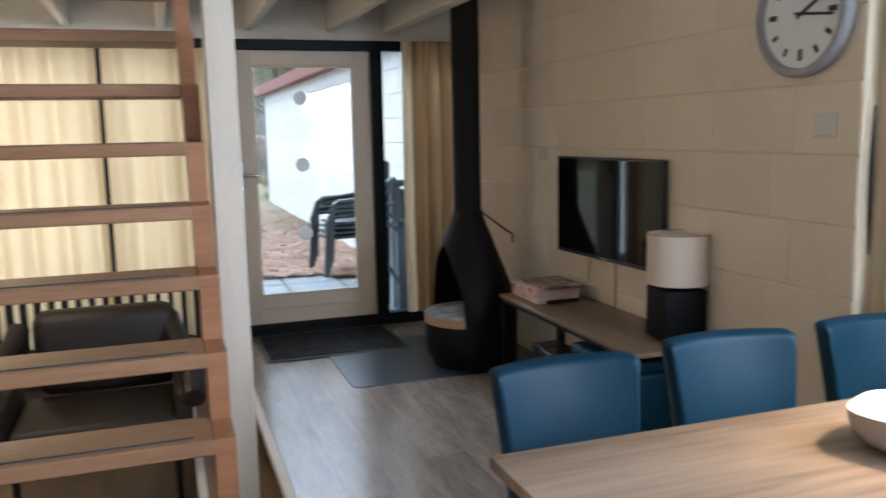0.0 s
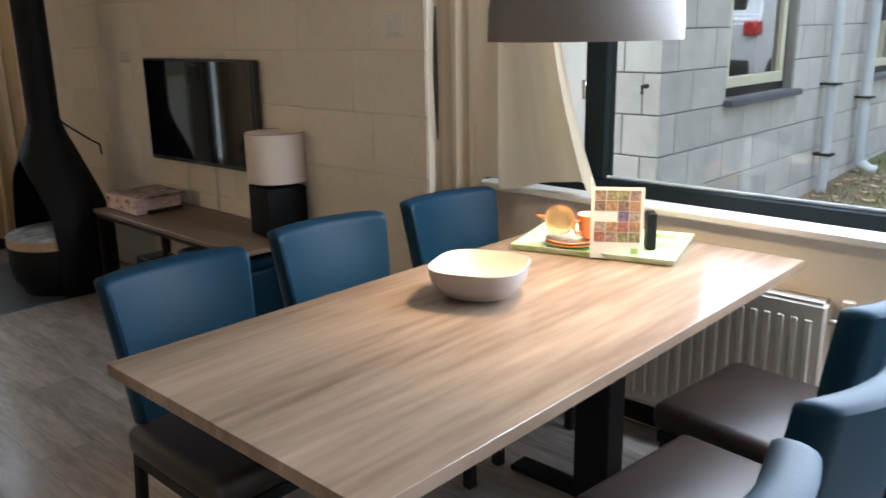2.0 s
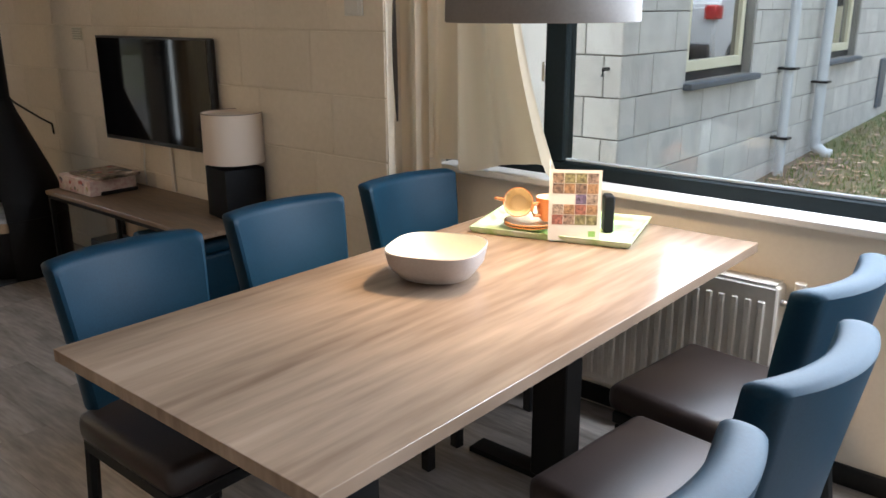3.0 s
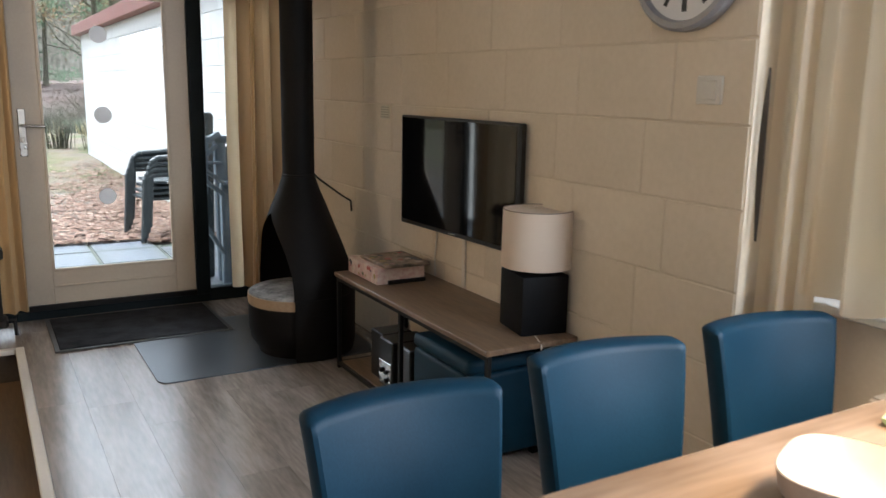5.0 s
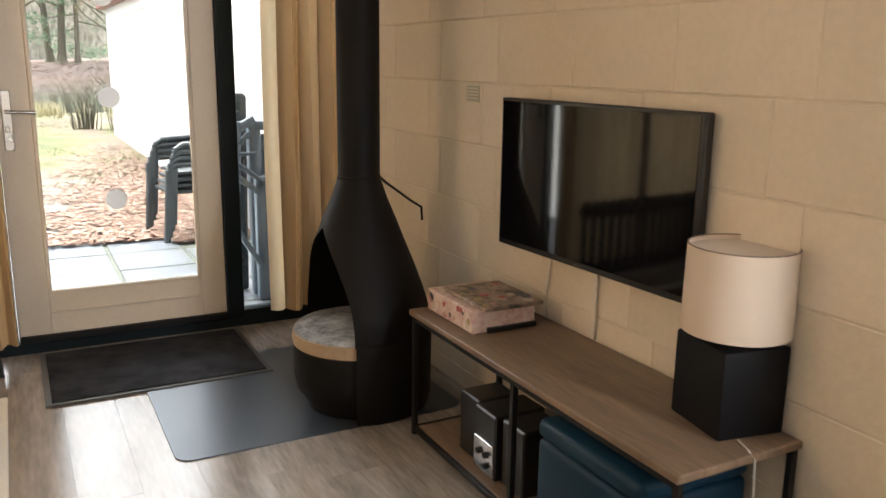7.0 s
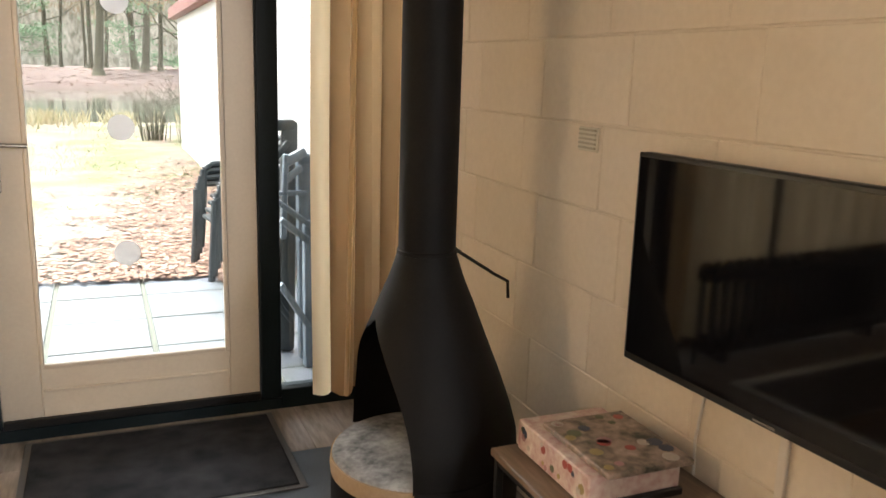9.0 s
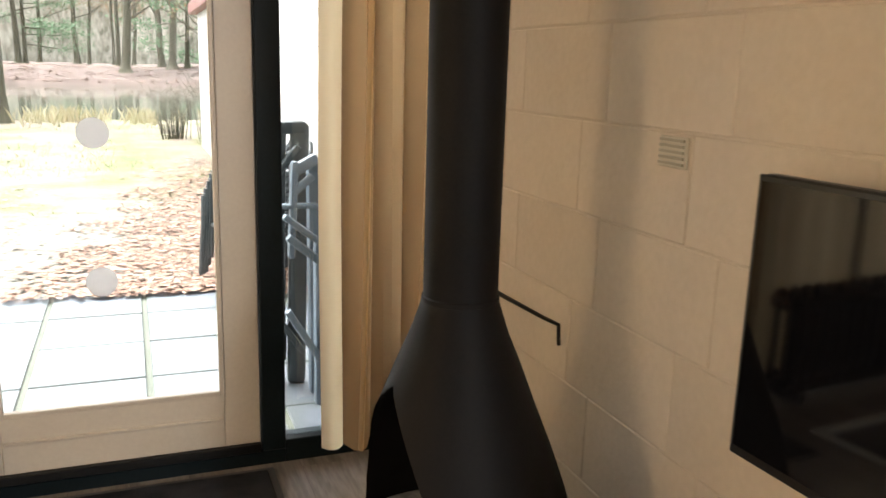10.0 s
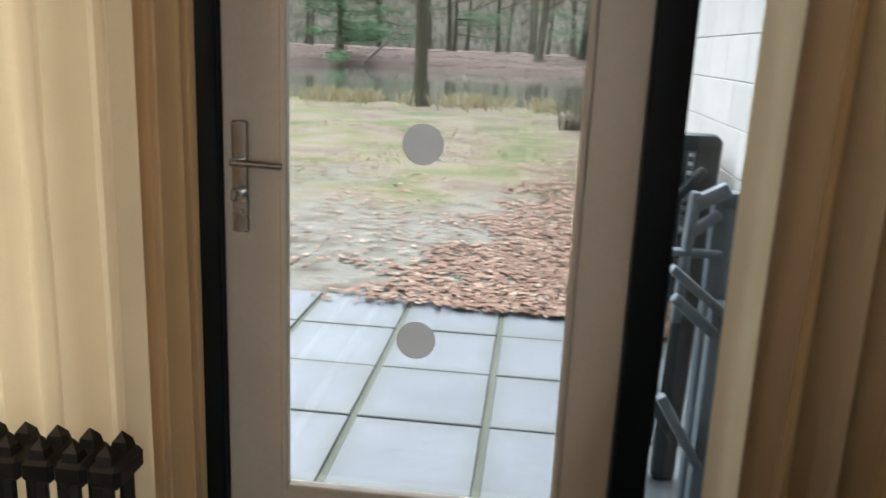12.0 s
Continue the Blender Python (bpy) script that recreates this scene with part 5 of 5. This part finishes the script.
def monobloc():
    """A stacking plastic armchair, facing +y."""
    ch = thing("garden_chair", (0, 0, 0), "dark green-grey plastic stacking armchair", "chair", "stacked garden chairs")
    part("seat", bx(bm_new(), -0.22, 0.22, -0.2, 0.24, 0.39, 0.42, 0.012, 2), GARDEN_PLASTIC, ch)
    for k in range(7):
        x = -0.18 + 0.06 * k
        part("slat", tube(bm_new(), [(x, -0.21, 0.42), (x, -0.25, 0.6), (x, -0.30, 0.82)], 0.014, 6), GARDEN_PLASTIC, ch)
    part("top_rail", tube(bm_new(), [(-0.24, -0.28, 0.78), (-0.18, -0.30, 0.84), (0.0, -0.31, 0.86), (0.18, -0.30, 0.84), (0.24, -0.28, 0.78)], 0.022, 8), GARDEN_PLASTIC, ch)
    for s in (-1, 1):
        part("armrest", tube(bm_new(), [(s * 0.24, -0.28, 0.78), (s * 0.28, -0.2, 0.67), (s * 0.29, 0.0, 0.645), (s * 0.29, 0.2, 0.64), (s * 0.28, 0.26, 0.60)], 0.026, 8), GARDEN_PLASTIC, ch)
        part("leg", tube(bm_new(), [(s * 0.28, 0.26, 0.60), (s * 0.27, 0.27, 0.4), (s * 0.275, 0.30, 0.0)], 0.027, 8), GARDEN_PLASTIC, ch)
        part("leg", tube(bm_new(), [(s * 0.23, -0.2, 0.42), (s * 0.245, -0.27, 0.2), (s * 0.25, -0.31, 0.0)], 0.025, 8), GARDEN_PLASTIC, ch)
    return ch


c0 = monobloc()
c0.matrix_basis = pose(2.52, 9.35, -0.06, 0, 0, 97)
for k in range(1, 4):
    copy_thing(c0, pose(2.52 + 0.02 * k, 9.35, -0.06 + 0.052 * k, 0, 0, 97))


def flat_bar(bm, a, c, y0, y1, w):
    """A flat bar between two (x, z) points, its edges rounded."""
    d = Vector((c[0] - a[0], 0, c[1] - a[1]))
    ln = d.length
    q = bx(bmesh.new(), -w / 2, w / 2, y0, y1, 0, ln, min(w, y1 - y0) * 0.28, 2)
    M = Matrix.Translation((a[0], 0, a[1])) @ Vector((0, 0, 1)).rotation_difference(d.normalized()).to_matrix().to_4x4()
    bmesh.ops.transform(q, matrix=M, verts=q.verts)
    me_ = bpy.data.meshes.new("bar")
    q.to_mesh(me_)
    q.free()
    bm.from_mesh(me_)
    bpy.data.meshes.remove(me_)
    return bm


def folded_recliner(x0, x1, y, height, lean, material, arms, label):
    """A folded plastic recliner standing on end: rails, slatted panel, jutting arms."""
    f = thing("folded_recliner", ((x0 + x1) / 2, y, PAVE_Z), label, "recliner", "folded recliners")
    for x in (x0, x1):
        part("frame_rail", flat_bar(bm_new(), (x, PAVE_Z), (x + lean, height), y - 0.03, y + 0.03, 0.085), material, f)
    part("panel", bx(bm_new(), x0 + 0.045, x1 - 0.045, y + 0.012, y + 0.022, 0.06, height - 0.08), material, f, smooth=False)
    for k in range(4):
        z = 0.10 + (height - 0.28) * k / 3
        part("slat", bx(bm_new(), x0 + 0.045, x1 - 0.045, y - 0.012, y + 0.010, z, z + 0.11, 0.006), material, f)
    part("head_rail", flat_bar(bm_new(), (x0 + lean - 0.03, height - 0.02), (x1 + lean + 0.03, height - 0.02), y - 0.034, y + 0.034, 0.06), material, f)
    for a, c, w in arms:
        part("arm", flat_bar(bm_new(), a, c, y - 0.075, y - 0.031, w), material, f)


folded_recliner(2.525, 2.86, 7.12, 0.715, 0.0, GREY_PLASTIC, [((2.345, 0.835), (2.52, 0.70), 0.028), ((2.36, 0.745), (2.50, 0.63), 0.034), ((2.355, 0.42), (2.50, 0.18), 0.032)],
                "folded slate-grey plastic recliner with jutting arms")
folded_recliner(2.53, 2.87, 7.26, 1.04, -0.005, GREY_PLASTIC, [((2.41, 1.005), (2.52, 1.065), 0.05), ((2.41, 0.91), (2.50, 0.985), 0.03), ((2.33, 0.853), (2.52, 0.853), 0.022), ((2.42, 1.05), (2.40, 0.62), 0.03)],
                "taller folded slate-grey plastic recliner")
folded_recliner(2.35, 2.455, 7.42, 1.20, 0.03, GARDEN_PLASTIC, [((2.35, 0.95), (2.47, 1.10), 0.03), ((2.36, 0.30), (2.48, 0.12), 0.03)],
                "folded dark green-grey plastic recliner")

# ---- fallen leaves, grass, reeds ----


def scatter(name, count, where, size, material, label, category, seed, upright=False, curl=0.4):
    """Many small bent blades or leaves as one mesh."""
    rnd_ = random.Random(seed)
    verts, faces = [], []
    n = 0
    while n < count:
        x, y, ok = where(rnd_)
        if not ok:
            continue
        z = max(ground_z(x, y), PAVE_Z if (6.66 < y < 9.2 and x < 2.96) else -9)
        a = rnd_.uniform(0, 6.28)
        s = size * rnd_.uniform(0.6, 1.4)
        c_, s_ = math.cos(a), math.sin(a)
        k = len(verts)
        if upright:
            h, w2 = s, s * 0.06 + 0.002
            lx, ly = rnd_.uniform(-0.5, 0.5) * h, rnd_.uniform(-0.5, 0.5) * h
            verts += [(x - w2 * c_, y - w2 * s_, z), (x + w2 * c_, y + w2 * s_, z), (x + lx * 0.4, y + ly * 0.4, z + 0.65 * h), (x + lx, y + ly, z + h)]
            faces += [(k, k + 1, k + 2), (k, k + 2, k + 3)]
        else:
            t1, t2 = rnd_.uniform(-curl, curl) * s, rnd_.uniform(-curl, curl) * s
            zz = z + 0.006 + rnd_.random() * 0.016
            for u, v, dz in ((-1, 0, t1), (-0.15, -0.62, t2 * 0.4), (1, 0, t2), (0.2, 0.62, t1 * 0.4)):
                verts.append((x + s * 0.5 * (u * c_ - v * s_), y + s * 0.5 * (u * s_ + v * c_), zz + abs(dz) * 0.5))
            faces += [(k, k + 1, k + 3), (k + 1, k + 2, k + 3)]
        n += 1
    me_ = bpy.data.meshes.new(name)
    me_.from_pydata(verts, [], faces)
    me_.materials.append(material)
    return tagged(new(name, me_), label, category, kind="stuff")


def heap(r):
    x, y = 2.96 - abs(r.gauss(0, 1.1)), 8.95 + abs(r.gauss(0, 2.8))
    streak = 0.8 * noise.noise((x * 0.55, y * 0.85, 5)) + 0.75 * noise.noise((x * 1.9, y * 2.4, 8))
    return x, y, streak + 0.75 * (x - 1.55 - 0.10 * (y - 9)) > r.uniform(-0.55, 0.45) and y < 18 and (y > 9.15 or x > 2.3)


def sparse(r):
    x, y = r.uniform(-3, 2.9), 6.8 + r.random() ** 1.2 * 18
    return x, y, noise.noise((x * 0.9, y * 0.6, 3)) > (-0.05 if y > 9.2 else 0.45)


scatter("fallen_leaves", 14000, heap, 0.066, LEAF_LITTER, "heap of fallen brown oak leaves", "leaves", 21)
scatter("fallen_leaves", 4200, sparse, 0.06, LEAF_LITTER, "scattered fallen leaves", "leaves", 22)
scatter("fallen_leaves", 5200, lambda r: (r.uniform(3.6, 14), r.uniform(-3, 2.85), True), 0.07, LEAF_TAN, "fallen leaves on side-yard grass", "leaves", 23)
scatter("grass", 28000, lambda r: (r.uniform(3.6, 13), r.uniform(-3, 2.85), True), 0.055, GRASS, "short side-yard grass", "grass", 24, True)


def lawn(r):
    x, y = r.uniform(-12, 8), r.uniform(12.5, 26.4)
    return x, y, noise.noise((x * 0.35, y * 0.35, 7)) > 0.0


scatter("grass", 16000, lawn, 0.035, GRASS, "thin patchy winter grass", "grass", 25, True)
def reed_bed(r):
    x = r.uniform(-16, 12)
    clump = noise.noise((x * 0.45, 2, 9)) + 0.6 * noise.noise((x * 1.7, 4, 9))
    return x, r.gauss(26.4, 0.8), clump > r.uniform(-0.25, 0.35)


scatter("reeds", 5600, reed_bed, 0.30, REED, "dry pale reeds on the pond edge", "reeds", 26, True)
scatter("fallen_leaves", 5000, lambda r: (r.uniform(-25, 16), r.uniform(62, 76), True), 0.3, LEAF_LITTER, "leaf litter on the far bank", "leaves", 27)

# ---- trees ----


def tree(at, height, girth, seed, leaves, material, label, conifer=False):
    """A tapered trunk with limbs and a crown of many small leaves."""
    rnd_ = random.Random(seed)
    t = thing("tree", at, label, "tree", "trees round the pond")
    at = Vector(at)
    lean = Vector((rnd_.uniform(-0.06, 0.06), rnd_.uniform(-0.06, 0.06), 1))
    spine = [at + lean * (height * k / 8) + Vector((rnd_.uniform(-1, 1), rnd_.uniform(-1, 1), 0)) * girth * 0.35 * (k > 0) for k in range(9)]
    trunk = tube(bm_new(), spine, girth, 9, girth * 0.15)
    lathe(trunk, [(girth * 2.3, -0.1), (girth * 1.6, 0.08), (girth * 1.2, 0.28), (girth * 0.95, 0.7)], 11, tuple(at))
    tips = []
    for k in range(16 if not conifer else 34):
        f = rnd_.uniform(0.22 if not conifer else 0.04, 0.97)
        i = min(7, int(f * 8))
        p = spine[i].lerp(spine[i + 1], f * 8 - i)
        a = rnd_.uniform(0, 6.28)
        ln = height * (0.30 if not conifer else 0.22) * (1.1 - f) + height * 0.05
        up = rnd_.uniform(0.25, 0.9) if not conifer else rnd_.uniform(-0.25, 0.05)
        d = Vector((math.cos(a), math.sin(a), up)).normalized()
        m1 = p + d * ln * 0.55
        e = m1 + (d + Vector((rnd_.uniform(-0.4, 0.4), rnd_.uniform(-0.4, 0.4), 0.2))).normalized() * ln * 0.5
        tube(trunk, [p, m1, e], girth * 0.28 * (1.15 - f), 5, girth * 0.05)
        tips.append((p, m1, e))
        if not conifer:
            for _ in range(3):
                s = p.lerp(e, rnd_.uniform(0.4, 0.95))
                q = s + Vector((rnd_.uniform(-1, 1), rnd_.uniform(-1, 1), rnd_.uniform(0.0, 1))).normalized() * ln * 0.35
                tube(trunk, [s, q], girth * 0.07, 4, girth * 0.03)
                tips.append((s, s.lerp(q, 0.5), q))
    part("trunk", trunk, BARK, t)
    verts, faces = [], []
    for _ in range(leaves):
        p, m1, e = rnd_.choice(tips)
        f = rnd_.random() ** 0.6
        c_ = (p.lerp(m1, f * 2) if f < 0.5 else m1.lerp(e, f * 2 - 1)) + Vector((rnd_.gauss(0, 1), rnd_.gauss(0, 1), rnd_.gauss(0, 0.7))) * height * 0.022
        s = height * rnd_.uniform(0.0028, 0.0065)
        u = Vector((rnd_.gauss(0, 1), rnd_.gauss(0, 1), rnd_.gauss(0, 1))).normalized() * s
        w_ = u.orthogonal() * 0.6
        k = len(verts)
        verts += [tuple(c_ - u), tuple(c_ + w_), tuple(c_ + u), tuple(c_ - w_)]
        faces.append((k, k + 1, k + 2, k + 3))
    o = origin(t)
    me_ = bpy.data.meshes.new("crown")
    me_.from_pydata([(v[0] - o.x, v[1] - o.y, v[2] - o.z) for v in verts], [], faces)
    me_.materials.append(material)
    cr = new("crown", me_)
    cr.parent = t
    return t


def on_ground(x, y, sink=0.05):
    return (x, y, ground_z(x, y) - sink)


tree(on_ground(-1.1, 25.6), 14, 0.185, 41, 2500, TWIG_LEAF, "mossy bare tree on the near pond bank")
tree(on_ground(3.6, 22.5), 7, 0.10, 42, 1800, TWIG_LEAF, "slender bare tree with few brown leaves")
tree(on_ground(4.6, 24.5), 9, 0.12, 43, 2200, TWIG_LEAF, "slender bare tree with few brown leaves")
tree(on_ground(-12.4, 63.5), 14, 0.2, 44, 20000, NEEDLES, "green conifer on the far pond bank", True)
rnd = random.Random(77)
for k in range(46):
    x, y = rnd.uniform(-38, 42), rnd.uniform(66, 112)
    con = k % 11 == 0
    tree(on_ground(x, y), rnd.uniform(14, 21), rnd.uniform(0.18, 0.34), 100 + k, 9000 if con else 4200, NEEDLES if con else TWIG_LEAF,
         "dark green conifer in the far wood" if con else "bare grey-brown tree in the far wood", con)


lt = thing("leaning_trunk", on_ground(-10.6, 63.4), "pale bare trunk leaning over the far bank", "trunk")
part("trunk", tube(bm_new(), [on_ground(-10.6, 63.4), (-8.7, 63.3, 1.9), (-6.9, 63.2, 3.7), (-5.6, 63.0, 5.4)], 0.11, 8, 0.05), LIMB, lt)


def bush(at, size, seed):
    """Leafless brushwood: many thin arching stems with side twigs."""
    rnd_ = random.Random(seed)
    t = thing("bush", at, "leafless brushwood by the garden", "bush")
    b_ = bm_new()
    for k in range(60):
        a, tilt = rnd_.uniform(0, 6.28), rnd_.uniform(0.05, 0.8)
        out = Vector((math.cos(a), math.sin(a), 0))
        ln = size * rnd_.uniform(0.45, 1.0)
        p = Vector(at) + out * rnd_.uniform(0, 0.25) * size
        mid = p + (out * tilt * 0.35 + Vector((0, 0, 1))).normalized() * ln * 0.55
        q = mid + (out * tilt + Vector((rnd_.uniform(-0.3, 0.3), rnd_.uniform(-0.3, 0.3), 0.7))).normalized() * ln * 0.45
        tube(b_, [p, mid, q], 0.008, 4, 0.002)
        for _ in range(4):
            s = mid.lerp(q, rnd_.random())
            tube(b_, [s, s + Vector((rnd_.uniform(-1, 1), rnd_.uniform(-1, 1), rnd_.uniform(0.1, 1))) * size * 0.16], 0.004, 3, 0.0015)
    part("twigs", b_, BARK, t)


for k, (x, y, s) in enumerate(((2.6, 21.0, 1.3), (3.4, 20.2, 1.6), (5.0, 22.0, 2.0), (6.5, 25, 2.2), (-7.5, 24, 1.5))):
    bush(on_ground(x, y), s, 60 + k)

# far woodland and lamp posts across the pond
solo("backdrop", bx(bm_new(), -190, 200, 140, 141, -2, 15), FAR_WOOD, "far grey-brown winter wood", "backdrop", kind="structure", smooth=False)
for x, y in ((9.0, 70), (12.2, 84)):
    sl = thing("street_lamp", on_ground(x, y), "white park lamp post across the pond", "lamp post", "park lamps")
    z = ground_z(x, y)
    part("pole", tube(bm_new(), [(x, y, z), (x, y, z + 3.4)], 0.05, 8), DRAIN, sl)
    part("lantern", lathe(bm_new(), [(0.0, 3.4), (0.12, 3.42), (0.30, 3.6), (0.28, 3.68), (0.0, 3.72)], 16, (x, y, z)), PLASTIC_WHITE, sl)

# ---- parked white car, seen in the neighbour's window panes ----
CARX, CARY = 14.4, -0.3
car = thing("car", (CARX, CARY, 0.3), "white parked car with a red tail lamp", "car")
cz = 0.30
prof = [(-2.0, 0.35), (-2.05, 0.7), (-1.98, 1.14), (-1.75, 1.2), (-1.45, 1.68), (0.7, 1.72), (1.4, 1.15), (2.0, 1.02), (2.08, 0.55), (2.0, 0.3)]
b = bm_new()
sidesv = [[b.verts.new((CARX + px, CARY + s * (0.86 if pz < 1.25 else 0.68), cz + pz)) for px, pz in prof] for s in (-1, 1)]
for s in sidesv:
    b.faces.new(s)
for i in range(len(prof)):
    k = (i + 1) % len(prof)
    b.faces.new((sidesv[0][i], sidesv[0][k], sidesv[1][k], sidesv[1][i]))
bmesh.ops.bevel(b, geom=b.edges[:], offset=0.05, segments=2, affect="EDGES")
body = part("body", b, CAR_WHITE, car)
for s in (-1, 1):
    part("side_window", bx(bm_new(), CARX - 0.55, CARX + 1.0, CARY + s * 0.80 - 0.02, CARY + s * 0.80 + 0.02, cz + 1.24, cz + 1.58, 0.02), CAR_DARK, body)
    for x in (-1.3, 1.35):
        wh = part("wheel", tube(bm_new(), [(CARX + x, CARY + s * 0.72, cz + 0.31), (CARX + x, CARY + s * 0.89, cz + 0.31)], 0.31, 24), TYRE, car)
        part("rim", tube(bm_new(), [(CARX + x, CARY + s * 0.88, cz + 0.31), (CARX + x, CARY + s * 0.90, cz + 0.31)], 0.2, 18), CHROME, wh)
    part("tail_lamp", bx(bm_new(), CARX - 2.08, CARX - 1.8, CARY + s * 0.78 - 0.09, CARY + s * 0.78 + 0.09, cz + 0.94, cz + 1.14, 0.02), CAR_RED, car, "red tail lamp")
part("rear_window", bx(bm_new(), CARX - 1.69, CARX - 1.61, CARY - 0.55, CARY + 0.55, cz + 1.28, cz + 1.5, 0.01), CAR_DARK, car)
part("bumper", bx(bm_new(), CARX - 2.1, CARX - 1.95, CARY - 0.8, CARY + 0.8, cz + 0.36, cz + 0.6, 0.04, 2), CAR_DARK, car)

# ---- pieces of walls, floors and pavements ----
COURSE, Z_FIRST, BLK = 0.25, -0.165, 0.4785
for r in range(15):
    z0, z1 = max(0.0, Z_FIRST + r * COURSE), min(3.6, Z_FIRST + (r + 1) * COURSE)
    if z1 - z0 < 0.02:
        continue
    y_joint = 3.583 if r % 2 == 0 else 3.702
    k = -3
    while y_joint + k * BLK < 6.5:
        a, c = max(2.793, y_joint + k * BLK), min(6.508, y_joint + (k + 1) * BLK)
        k += 1
        if c - a < 0.03:
            continue
        piece("block", (0.010, round(c - a - 0.004, 3), round(z1 - z0 - 0.004, 3)), (WALL_X + 0.005 + random.uniform(-0.0012, 0.0012), (a + c) / 2, (z0 + z1) / 2), CREAM, wall_east, 0.0035)

PW, PL = 0.2, 1.25
for i in range(30):
    x0, x1 = -2.705 + i * PW, -2.705 + (i + 1) * PW
    y = -2.7 - random.uniform(0, PL)
    while y < 6.515:
        a, c = max(-2.7, y), min(6.513, y + PL)
        y += PL
        for lo, hi in (((a, min(c, 3.36)), (max(a, 5.963), c)) if x0 < 1.05 else ((a, c),)):
            if hi - lo < 0.05:
                continue
            xa, xb = max(x0, -2.7), min(x1, BAY_X)
            if hi > 2.79:
                xb = min(xb, WALL_X + 0.005)
            if lo > 3.2 and hi < 5.97 and xa < 1.097:
                xa = 1.097
            if xb - xa < 0.02:
                continue
            piece("plank", (round(xb - xa - 0.0008, 4), round(hi - lo - 0.0008, 4), 0.012), ((xa + xb) / 2, (lo + hi) / 2, -0.006), PLANK, floor, 0.0)

for i in range(-6, 3):
    for j in range(-1, 4):
        x0, x1 = 1.787 + (i - 1) * 0.552, 1.787 + i * 0.552
        y0 = 7.69 + (j - 1) * 0.552
        y1 = y0 + 0.552
        x1, y0 = min(x1, 2.95), max(y0, 6.67)
        if x1 - x0 < 0.05 or y1 - y0 < 0.05 or y0 > 9.1:
            continue
        if j == 3 and i > 1:
            continue
        piece("slab", (round(x1 - x0 - 0.03, 3), round(y1 - y0 - 0.012, 3), 0.05), ((x0 + x1) / 2, (y0 + y1) / 2, PAVE_Z - 0.025 + random.uniform(-0.003, 0.003)), SLAB, pave, 0.004)

for r in range(10):
    z0, z1 = -0.165 + r * 0.25, min(2.30, 0.085 + r * 0.25)
    k = 0
    while True:
        a = 6.67 + (0.25 if r % 2 else 0) + (k - 1) * 0.5
        c = min(a + 0.5, 19.39)
        k += 1
        if a > 19.3:
            break
        a = max(a, 6.67)
        if c - a < 0.05 or z1 - z0 < 0.04:
            continue
        piece("block", (0.010, round(c - a - 0.005, 3), round(z1 - z0 - 0.005, 3)), (2.990, (a + c) / 2, (z0 + z1) / 2), BLOCK_WHITE, wall_n, 0.003)

for r in range(10):
    z0, z1 = -0.09 + r * 0.247, 0.157 + r * 0.247
    off = 0.0 if r % 2 else 0.2
    for k in range(24):
        a, c = NBX - 0.3 + off + k * 0.49, NBX - 0.3 + off + (k + 1) * 0.49
        a = max(a, NBX)
        if c - a < 0.05 or a > 15.5:
            continue
        spans = [(a, c)]
        if z1 > 0.95 and z0 < 2.15:
            for w0, w1 in ((5.87, 7.04), (8.82, 9.87)):
                spans = [s for p, q in spans for s in ((p, min(q, w0)), (max(p, w1), q)) if s[1] - s[0] > 0.04]
        for p, q in spans:
            piece("block", (round(q - p - 0.008, 3), 0.014, 0.239), ((p + q) / 2, NBY + 0.007, (z0 + z1) / 2), BLOCK_GREY, house, 0.003)
    for a, c in (((NBY + 0.001, NBY + 0.25), (NBY + 0.25, 3.41)) if r % 2 else ((NBY + 0.001, NBY + 0.12), (NBY + 0.12, 3.41))):
        piece("block", (0.014, round(c - a - 0.008, 3), 0.239), (NBX + 0.005, (a + c) / 2, (z0 + z1) / 2), BLOCK_GREY, house, 0.003)
